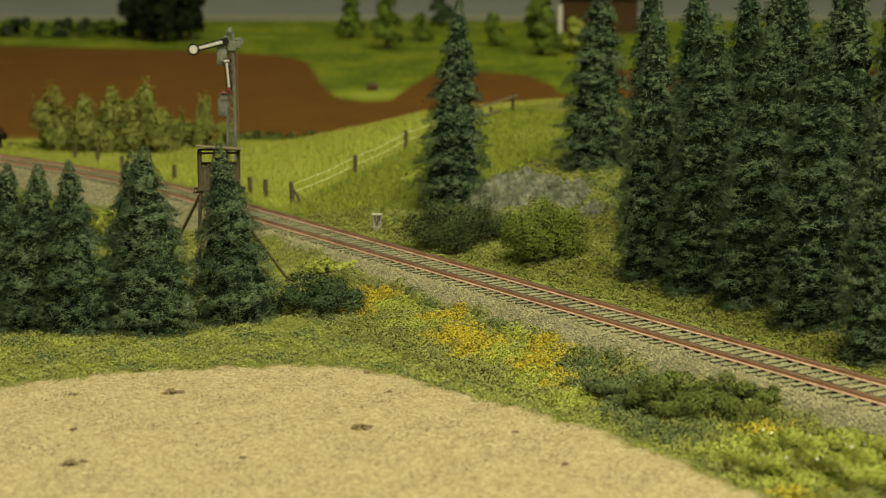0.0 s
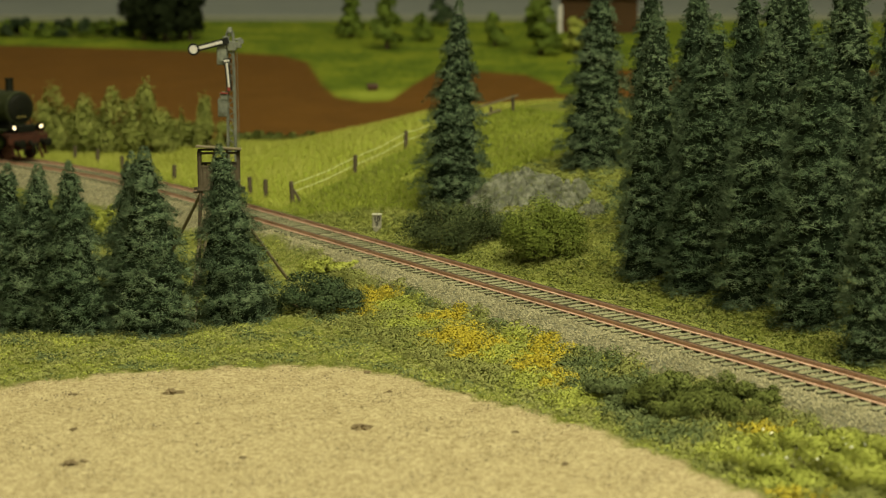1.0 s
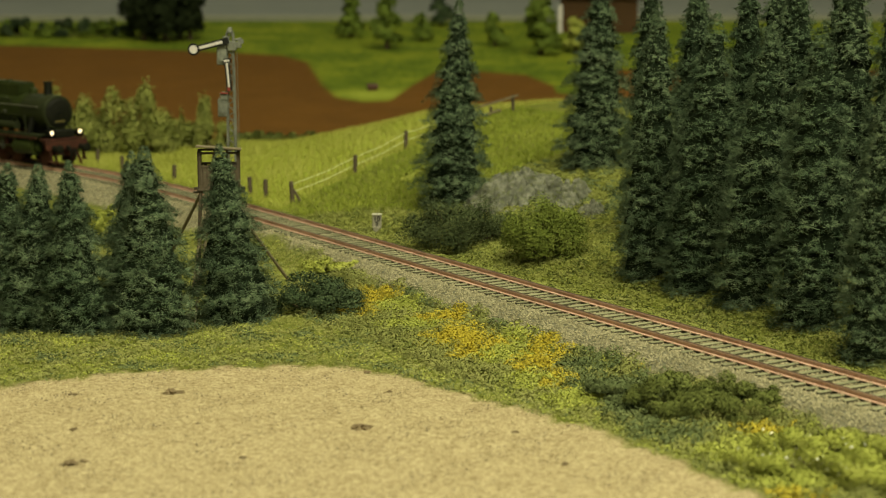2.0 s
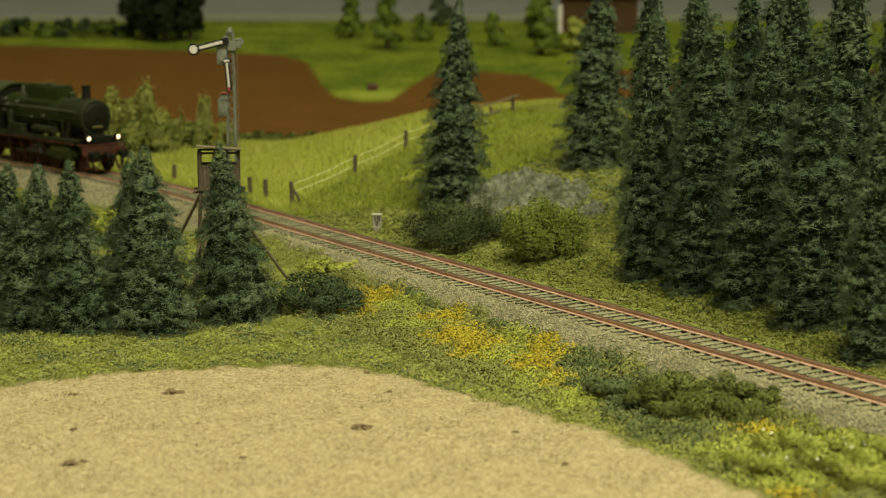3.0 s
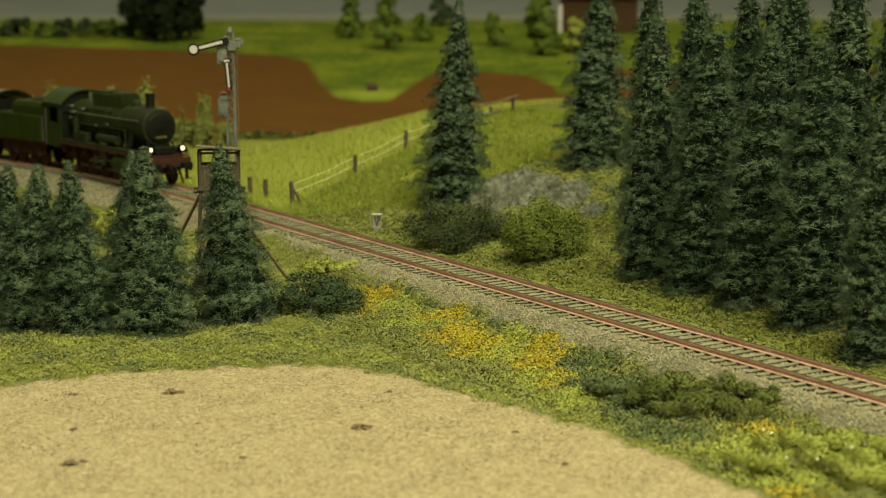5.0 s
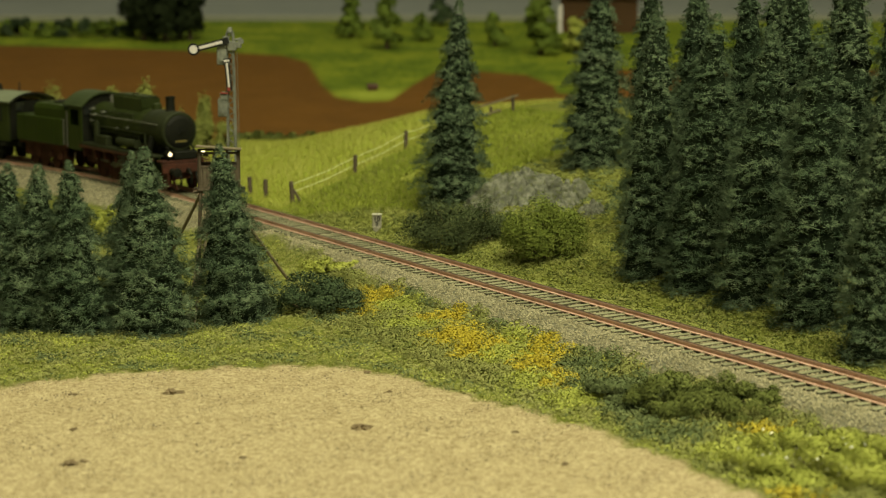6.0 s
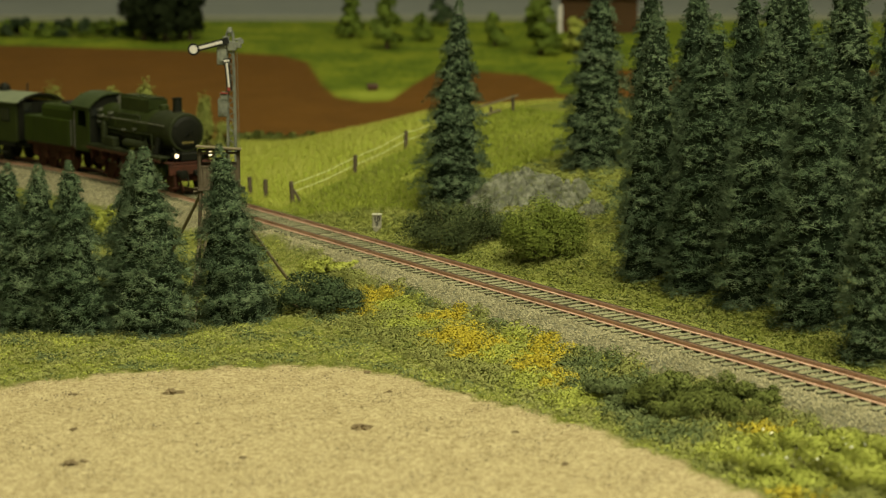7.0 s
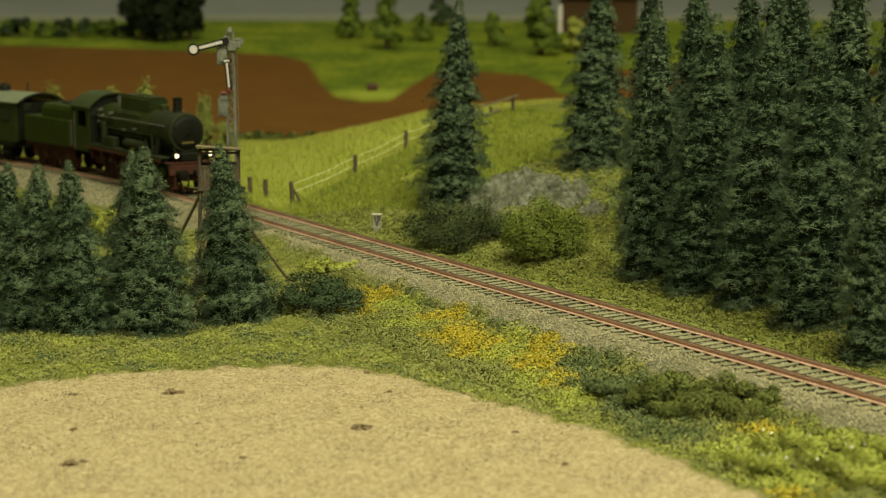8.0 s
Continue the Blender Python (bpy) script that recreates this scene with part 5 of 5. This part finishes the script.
def locomotive():
    lo = thing("steam_locomotive", "dark green and black steam locomotive with red frame, lamps lit", "locomotive")
    ax, rb = 33.5, 10.8
    bm = bmesh.new()
    lathe(bm, [(rb - 0.3, -105), (rb, -104.5), (rb, -80), (rb + 0.25, -79.7), (rb + 0.25, -78.3), (rb, -78), (rb, -58), (rb + 0.25, -57.7), (rb + 0.25, -56.3), (rb, -56), (rb, -36)], 40, "x", (0, 0, ax))
    part("boiler", bm, LOCO_GREEN, lo, "dark green boiler barrel", soft=False)
    bm = bmesh.new()
    lathe(bm, [(rb + 0.2, -36), (rb + 0.4, -35.6), (rb + 0.4, -9.5), (rb - 0.2, -8.6)], 40, "x", (0, 0, ax))
    sm = part("smokebox", bm, LOCO_SOOT, lo, "sooty grey-green smokebox")
    bm = bmesh.new()
    lathe(bm, [(rb - 1.3, -8.7), (rb - 1.4, -8.3), (rb * 0.7, -7.5), (rb * 0.35, -7.0), (0.3, -6.8)], 36, "x", (0, 0, ax))
    rod(bm, (-7.2, 0, ax), (-5.8, 0, ax), 0.7)
    beam(bm, (-6.4, -2.4, ax - 1.4), (-6.4, 2.4, ax + 1.4), 0.5, 0.5)
    for s in (-1, 1):
        box(bm, -7.9, s * 6.5, ax + 3.5, 0.8, 3.5, 0.8, 0.1)
    part("smokebox_door", bm, LOCO_BLACK, sm, "domed black smokebox door")
    bm = bmesh.new()
    box(bm, -7.6, 0, ax - 5.4, 0.5, 8.4, 2.2, 0.1)
    plate = part("number_plate", bm, BLACK, lo, "black number plate")
    bm = bmesh.new()
    for k in range(5):
        box(bm, -7.25, -2.9 + 1.45 * k, ax - 5.4, 0.3, 1.0, 1.1)
    part("plate_bars", bm, PLATE, plate, "brass coloured bars")
    bm = bmesh.new()
    lathe(bm, [(3.7, ax + rb - 1.5), (3.0, ax + rb), (2.7, ax + rb + 1.0), (2.6, 51.4), (2.9, 51.8), (2.9, 52.7), (2.1, 52.75), (2.0, 51)], 22, "z", (-19.3, 0, 0))
    part("chimney", bm, LOCO_BLACK, lo, "short black chimney")
    bm = bmesh.new()
    outline = [(-6.2, ax + rb - 3.2), (6.2, ax + rb - 3.2), (5.8, 49.6), (4.6, 50.6), (-4.6, 50.6), (-5.8, 49.6)]
    prism(bm, outline, -80, -44)
    for x in (-80.2, -68, -56, -43.8):
        box(bm, x, 0, 47.2, 0.7, 12.2, 6.0, 0.2)
    box(bm, -62, 0, 50.9, 37, 9.6, 0.7, 0.2)
    rod(bm, (-63, 0, 50.8), (-63, 0, 52.0), 2.4, 2.0, 14)
    part("dome_casing", bm, LOCO_GREEN, lo, "long flat-topped sand and steam dome casing")
    bm = bmesh.new()
    lathe(bm, [(3.0, ax + rb - 1), (2.8, 47.2), (1.6, 47.9)], 16, "z", (-36, 0, 0))
    part("feed_dome", bm, LOCO_GREEN, lo, "small dome behind the chimney")
    for side in (-1, 1):
        bm = bmesh.new()
        box(bm, -56, side * 14.2, 20.2, 97, 6.6, 0.8, 0.15)
        box(bm, -56, side * 17.2, 19.4, 97, 0.6, 2.0, 0.1)
        part("running_board", bm, LOCO_SOOT, lo, "sooty running board")
        bm = bmesh.new()
        box(bm, -56, side * 17.7, 18.3, 97, 0.5, 1.3, 0.1)
        for k in range(7):
            box(bm, -100 + 14 * k, side * 14.5, 15.6, 1.0, 5, 6.5, 0.15)
        part("valance", bm, LOCO_RED, lo, "rusty red valance and brackets")
        bm = bmesh.new()
        for x in (-58, -74, -90):
            box(bm, x, side * 12.2, 8.6, 1.2, 2.0, 11, 0.3)
            rod(bm, (x - 4.5, side * 12.4, 15), (x + 4.5, side * 12.4, 15), 0.8, None, 7)
        part("brake_gear", bm, LOCO_RED, lo, "rusty red brake hangers and springs")
        bm = bmesh.new()
        rod(bm, (-52, side * 15.6, 14.5), (-68, side * 14.6, 10), 0.7, None, 7)
        beam(bm, (-50, side * 15.2, 18), (-50, side * 15.2, 9), 1.1, 1.8)
        rod(bm, (-34, side * 14.6, 17), (-60, side * 15.2, 15.5), 0.6, None, 7)
        part("valve_gear", bm, DUSTY, lo, "dusty steel valve gear")
        bm = bmesh.new()
        for k, (x, z) in enumerate(((-99, 41), (-97, 37.5), (-99, 34), (-66, 31.5), (-52, 33), (-84, 40))):
            rod(bm, (x, side * 9.5, z), (x, side * 12.6, z - 0.6), 0.9, 0.7, 8)
            rod(bm, (x - 1.5, side * 12.2, z), (x + 1.5, side * 12.2, z), 0.45, None, 6)
        part("fittings", bm, DUSTY, lo, "dusty grey valves and cocks")
        bm = bmesh.new()
        rod(bm, (-102, side * 11.6, 37.5), (-14, side * 11.6, 37.5), 0.35, None, 6)
        for k in range(6):
            rod(bm, (-98 + 16 * k, side * 10.2, 37.3), (-98 + 16 * k, side * 11.8, 37.5), 0.3, None, 5)
        part("handrail", bm, STEEL, lo, "thin steel handrail")
        bm = bmesh.new()
        rod(bm, (-60, side * 13, 24.5), (-36, side * 13, 24.5), 2.6, None, 14)
        box(bm, -80, side * 13, 23.4, 13, 4.5, 5.6, 0.5)
        part("air_reservoir", bm, LOCO_SOOT, lo, "black air tank and pump on the running board")
        bm = bmesh.new()
        rod(bm, (-34, side * 14, 12), (-13, side * 14, 12), 4.9, None, 20)
        box(bm, -23.5, side * 12.5, 16.4, 18, 6.5, 6.5, 0.5)
        rod(bm, (-13, side * 14, 12), (-11, side * 14, 12), 2.2, None, 12)
        part("cylinder", bm, LOCO_GREEN, lo, "dark green steam cylinder")
        bm = bmesh.new()
        rod(bm, (-48, side * 14.2, 12), (-34, side * 14.2, 12), 0.6, None, 8)
        beam(bm, (-50, side * 14.2, 12), (-66, side * 13.8, 9.2), 1.0, 1.6)
        part("piston_rod", bm, STEEL, lo, "worn steel piston rod")
        bm = bmesh.new()
        rod(bm, (-12, side * 8, ax - 7), (-3.5, side * 8, 20.5), 0.5, None, 6)
        rod(bm, (-22, side * 10.5, 30), (-24, side * 13, 17), 2.0, None, 10)
        part("steam_pipe", bm, LOCO_BLACK, lo, "black pipe down to the cylinder")
        for k, (y0, zz, r) in enumerate(((11.2, 31, 0.5), (10.6, 28.4, 0.45), (9.6, 40.5, 0.4))):
            bm = bmesh.new()
            rod(bm, (-102 + 6 * k, side * y0, zz), (-30 - 9 * k, side * y0, zz), r, None, 6)
            rod(bm, (-30 - 9 * k, side * y0, zz), (-27 - 9 * k, side * (y0 + 1.5), 21), r, None, 6)
            part("pipe", bm, LOCO_SOOT, lo, "thin pipe along the boiler")
        bm = bmesh.new()
        rod(bm, (-90, side * 12.6, 21), (-90, side * 12.6, 33), 2.0, None, 14)
        rod(bm, (-90, side * 12.6, 33), (-90, side * 12.6, 34.5), 1.3, 0.9, 12)
        part("air_pump", bm, LOCO_SOOT, lo, "upright black air pump")
    for x in (-88, -95):
        bm = bmesh.new()
        rod(bm, (x, 0, ax + rb - 1), (x, 0, 49), 1.0, 0.7, 10)
        rod(bm, (x, -1.6, 47.5), (x, 1.6, 47.5), 0.4, None, 6)
        part("safety_valve", bm, STEEL, lo, "dull steel safety valve")
    bm = bmesh.new()
    box(bm, -60, 0, 11.5, 114, 13.4, 9.5, 0.4)
    part("frame", bm, LOCO_RED, lo, "rusty red plate frame")
    bm = bmesh.new()
    box(bm, -24, 0, 24, 24, 12, 9, 0.8)
    box(bm, -12, 0, 20.5, 20, 14, 4.5, 0.4)
    part("smokebox_saddle", bm, LOCO_BLACK, lo, "black saddle under the smokebox")
    bm = bmesh.new()
    box(bm, -1, 0, 13.7, 1.8, 31, 5.6, 0.3)
    box(bm, -5, 0, 17.4, 9, 30, 0.8, 0.2)
    bb = part("buffer_beam", bm, LOCO_RED, lo, "worn red buffer beam")
    for side in (-1, 1):
        bm = bmesh.new()
        lathe(bm, [(1.9, 0), (1.7, 3.5), (1.1, 3.6), (1.1, 6.3), (2.7, 6.5), (2.6, 7.2), (0.5, 7.5)], 18, "x", (0, side * 10.1, 12))
        part("buffer", bm, LOCO_BLACK, bb, "black round buffer")
        bm = bmesh.new()
        lathe(bm, [(0.9, -5.2), (1.7, -4.8), (1.7, -1.6), (1.95, -1.5), (1.95, -1.0), (1.4, -1.0)], 18, "x", (0, side * 10.5, 21.7))
        rod(bm, (-3.2, side * 10.5, 17.2), (-3.2, side * 10.5, 20.6), 0.6, None, 8)
        lamp = part("headlamp", bm, LOCO_BLACK, lo, "black headlamp on a bracket")
        bm = bmesh.new()
        lathe(bm, [(1.1, -1.1), (1.15, -0.85), (0.7, -0.45), (0.1, -0.35)], 18, "x", (0, side * 10.5, 21.7))
        part("lamp_glass", bm, LAMP_GLOW, lamp, "lit warm white lamp glass")
        bm = bmesh.new()
        beam(bm, (-1, side * 12.5, 10), (0, side * 12.5, 4), 0.6, 3.0)
        box(bm, 0.3, side * 12.5, 3.9, 2.6, 4, 0.5, 0.1)
        part("step", bm, LOCO_RED, lo, "small red footstep")
        bm = bmesh.new()
        beam(bm, (-3, side * 8.6, 10), (2.5, side * 8.6, 1.6), 0.5, 2.2)
        part("rail_guard", bm, LOCO_RED, lo, "red rail guard")
        bm = bmesh.new()
        rod(bm, (0.2, side * 5, 11.5), (2.0, side * 5, 7.5), 0.5, None, 7)
        rod(bm, (2.0, side * 5, 7.5), (1.0, side * 5, 4.0), 0.5, 0.6, 7)
        part("brake_hose", bm, LOCO_BLACK, lo, "hanging black brake hose")
    bm = bmesh.new()
    box(bm, 1.2, 0, 12, 2.4, 2.2, 2.6, 0.3)
    rod(bm, (2, 0, 12), (4.8, 0, 9.8), 0.6, None, 8)
    rod(bm, (4.8, 0, 9.8), (3.6, 0, 5.0), 0.7, 0.8, 8)
    part("coupling", bm, LOCO_BLACK, lo, "black screw coupling")
    for side in (-1, 1):
        bm = bmesh.new()
        box(bm, -112.8, side * 16.4, 22.5, 19.6, 0.8, 15, 0.15)
        box(bm, -105, side * 16.4, 35.0, 4, 0.8, 12.5, 0.15)
        box(bm, -121, side * 16.4, 35.0, 3.2, 0.8, 12.5, 0.15)
        box(bm, -112.8, side * 16.4, 40.5, 19.6, 0.76, 2.0, 0.15)
        part("cab_side", bm, TENDER_GREEN, lo, "olive green cab side with an open window")
    bm = bmesh.new()
    outline = [(-16.2, 16), (16.2, 16), (16.2, 41)] + [(16.2 - 32.4 * k / 10, 41 + 8.2 * (1 - abs(1 - k / 5) ** 2.3)) for k in range(1, 10)] + [(-16.2, 41)]
    box(bm, -112.8, 0, 17.5, 19, 32, 1.0)
    part("cab_floor", bm, LOCO_BLACK, lo, "black cab floor")
    bm = bmesh.new()
    prism(bm, outline, -104.6, -103.6)
    part("cab_front", bm, LOCO_BLACK, lo, "sooty black front wall of the cab")
    bm = bmesh.new()
    prism(bm, arch(17.6, 41.2, 49.6, 0.8), -128, -101.6)
    part("cab_roof", bm, LOCO_ROOF, lo, "dusty green vaulted cab roof")
    for side in (-1, 1):
        bm = bmesh.new()
        box(bm, -103.4, side * 12.6, 39, 0.4, 4.4, 5.4, 0.3)
        part("cab_window", bm, GLASS_DARK, lo, "dark front window of the cab")
        bm = bmesh.new()
        rod(bm, (-123.6, side * 16.9, 16), (-123.6, side * 16.9, 38), 0.4, None, 6)
        part("grab_rail", bm, STEEL, lo, "bright vertical grab rail")
    ws = wheels(lo, (-44, -60, -76, -92), 8.1, 12, LOCO_RED, "driving_wheel")
    ws += wheels(lo, (-12,), 5.6, 9, LOCO_RED, "leading_wheel")
    rods = []
    for side, ph in ((-1, 0.0), (1, 180.0)):
        bm = bmesh.new()
        box(bm, -68, 0, 0, 51, 0.7, 1.4, 0.2)
        for x in (-44, -60, -76, -92):
            rod(bm, (x, -0.5, 0), (x, 0.6, 0), 1.3, None, 10)
        ob = part("coupling_rod", bm, STEEL, lo, "worn steel coupling rod", (0, side * 10.6, 8.1))
        rods.append((ob, side * 10.6, ph))
    return lo, ws, rods


def tender():
    te = thing("tender", "olive green locomotive tender with stepped bunker and red underframe", "tender")
    bm = bmesh.new()
    box(bm, -27, 0, 24.5, 54, 33.5, 16.5, 0.6)
    part("water_tank", bm, TENDER_GREEN, te, "olive green water tank")
    bm = bmesh.new()
    prism(bm, [(-14.6, 32.5), (14.6, 32.5), (14.6, 38), (13.2, 40.4), (11, 41.2), (-11, 41.2), (-13.2, 40.4), (-14.6, 38)], -35, 2)
    part("coal_bunker", bm, TENDER_GREEN, te, "rounded olive green coal bunker")
    bm = bmesh.new()
    bmesh.ops.create_icosphere(bm, subdivisions=3, radius=1)
    for v in bm.verts:
        k = 1 + 0.25 * noise.noise(v.co * 6)
        v.co = Vector((-16 + v.co.x * 15 * k, v.co.y * 9.5 * k, 40.6 + v.co.z * 2.2 * k))
    part("coal", bm, LOCO_BLACK, te, "heap of black coal")
    for side in (-1, 1):
        for k in range(3):
            bm = bmesh.new()
            box(bm, -9 - 18 * k, side * 16.85, 24.5, 0.8, 0.4, 15.5, 0.1)
            part("strap", bm, TENDER_GREEN, te, "riveted tank strap")
        bm = bmesh.new()
        box(bm, -27, side * 11.5, 11, 50, 1.0, 7, 0.3)
        for x in (-8, -20, -34, -46):
            box(bm, x, side * 12.3, 9, 4.5, 1.6, 5, 0.4)
            box(bm, x, side * 12.3, 13.5, 10, 1.2, 1.4, 0.3)
        part("axle_frame", bm, LOCO_RED, te, "rusty red axle frame with springs")
        bm = bmesh.new()
        rod(bm, (1.0, side * 15.5, 17), (1.0, side * 15.5, 33), 0.4, None, 6)
        part("grab_rail", bm, STEEL, te, "vertical grab rail")
    bm = bmesh.new()
    box(bm, -27, 0, 15.6, 56, 29, 2.2, 0.3)
    part("underframe", bm, LOCO_RED, te, "rusty red underframe")
    return te, wheels(te, (-8, -20, -34, -46), 5.0, 9, LOCO_RED)


def coach():
    co = thing("passenger_coach", "dark green passenger coach with a pale grey roof", "coach")
    bm = bmesh.new()
    box(bm, -72, 0, 26, 140, 33, 25, 0.6)
    part("body", bm, LOCO_GREEN, co, "dark green panelled body")
    bm = bmesh.new()
    prism(bm, arch(18, 38.4, 43.6, 0.9), -146, 1.5)
    part("roof", bm, COACH_ROOF, co, "pale grey-green vaulted roof")
    bm = bmesh.new()
    prism(bm, arch(18.2, 38.2, 43.6, 1.1), 1.4, 2.4)
    part("roof_edge", bm, LOCO_BLACK, co, "dark front edge of the roof")
    bm = bmesh.new()
    box(bm, -0.8, 0, 27, 2.2, 32.4, 24, 0.3)
    part("end_wall", bm, LOCO_BLACK, co, "dark end wall")
    for y in (-9.5, 9.5):
        bm = bmesh.new()
        box(bm, 0.5, y, 36, 0.6, 6, 6, 0.2)
        part("end_window", bm, GLASS_DARK, co, "dark end window")
    bm = bmesh.new()
    rod(bm, (-17, 4, 42), (-17, 4, 50), 0.5, 0.45, 8)
    part("stove_pipe", bm, BLACK, co, "thin black stove pipe")
    for k in range(3):
        bm = bmesh.new()
        lathe(bm, [(3.4, 42.5), (4.0, 45), (3.6, 47.4), (2.2, 49.0), (0.4, 49.6)], 16, "z", (-36 - 36 * k, 0, 0))
        part("roof_vent", bm, LOCO_BLACK, co, "dark domed roof ventilator")
    for side in (-1, 1):
        for k in range(8):
            bm = bmesh.new()
            box(bm, -14 - 16.5 * k, side * 16.5, 31, 9.5, 0.6, 9, 0.3)
            w = part("window_frame", bm, LOCO_BLACK, co, "dark window frame")
            bm = bmesh.new()
            box(bm, -14 - 16.5 * k, side * 16.75, 31, 7.8, 0.4, 7.4, 0.2)
            part("pane", bm, GLASS_DARK, w)
        bm = bmesh.new()
        box(bm, -72, side * 15.5, 11.8, 132, 1.2, 2.6, 0.2)
        box(bm, -72, side * 17, 6.6, 120, 3.6, 0.8, 0.2)
        part("sill", bm, LOCO_BLACK, co, "black sole bar and footboard")
    bm = bmesh.new()
    for y in (-8, 0, 8):
        box(bm, 0.4, y, 26, 1.2, 0.8, 22, 0.1)
    for s in (-1, 1):
        rod(bm, (-1, s * 10, 12), (5, s * 10, 12), 1.6, 2.4, 12)
    part("end_fittings", bm, LOCO_BLACK, co, "black end posts and buffers")
    bm = bmesh.new()
    box(bm, -72, 0, 11, 136, 20, 3, 0.3)
    part("underframe", bm, LOCO_BLACK, co, "black underframe")
    return co, wheels(co, (-24, -38, -106, -120), 5.4, 9, LOCO_BLACK)


# how far the headlamps have come along the line
RUN = [(0.0, -270.3), (0.5, -244.4), (1.0, -219.8), (1.5, -197.3), (2.25, -162.8), (3.0, -128.3), (3.5, -109.6), (4.0, -87.4), (4.5, -66.6),
       (5.2, -41.5), (6.0, -21.6), (6.5, -16.0), (7.0, -12.3), (7.3, -12.1), (8.0, -12.1)]


def run(t):
    """The train's way at t seconds, eased through RUN."""
    k = max(i for i in range(len(RUN) - 1) if RUN[i][0] <= t + 1e-9)

    def slope(i):
        if i == 0:
            return (RUN[1][1] - RUN[0][1]) / (RUN[1][0] - RUN[0][0])
        if i >= len(RUN) - 2:
            return 0.0
        return (RUN[i + 1][1] - RUN[i - 1][1]) / (RUN[i + 1][0] - RUN[i - 1][0])

    (t0, a), (t1, b) = RUN[k], RUN[k + 1]
    d = t1 - t0
    u = (t - t0) / d
    return (a * (2 * u ** 3 - 3 * u * u + 1) + slope(k) * d * (u ** 3 - 2 * u * u + u) + b * (3 * u * u - 2 * u ** 3) + slope(k + 1) * d * (u ** 3 - u * u))


def riding(s, front, back):
    """The pose of a vehicle whose zero is s along the line and whose axles at front and back keep to it."""
    ax, ay, _ = track(s + front)
    bx, by, _ = track(s + back)
    h = math.atan2(ay - by, ax - bx)
    return pose((ax - math.cos(h) * front) * MM, (ay - math.sin(h) * front) * MM, 0, 0, 0, math.degrees(h))


engine, engine_wheels, engine_rods = locomotive()
tail, tail_wheels = tender()
carriage, carriage_wheels = coach()


def motions():
    times = [k / 10 for k in range(81)]
    way = [(t, run(t)) for t in times]
    for ob, zero, front, back in ((engine, 0, -16, -92), (tail, -130, -8, -46), (carriage, -196, -31, -113)):
        walk(ob, [(t, riding(s + zero, front, back)) for t, s in way])
    for ob, (x, y, z), r, start in (*engine_wheels, *tail_wheels, *carriage_wheels):
        walk(ob, [(t, pose(x * MM, y * MM, z * MM, 0, start + math.degrees((s + 270) / r), 0)) for t, s in way])
    for ob, y, start in engine_rods:
        rows = []
        for t, s in way:
            a = radians(start) + (s + 270) / 8.1
            rows.append((t, pose(3.6 * math.sin(a) * MM, y * MM, (8.1 + 3.6 * math.cos(a)) * MM)))
        walk(ob, rows)


motions()
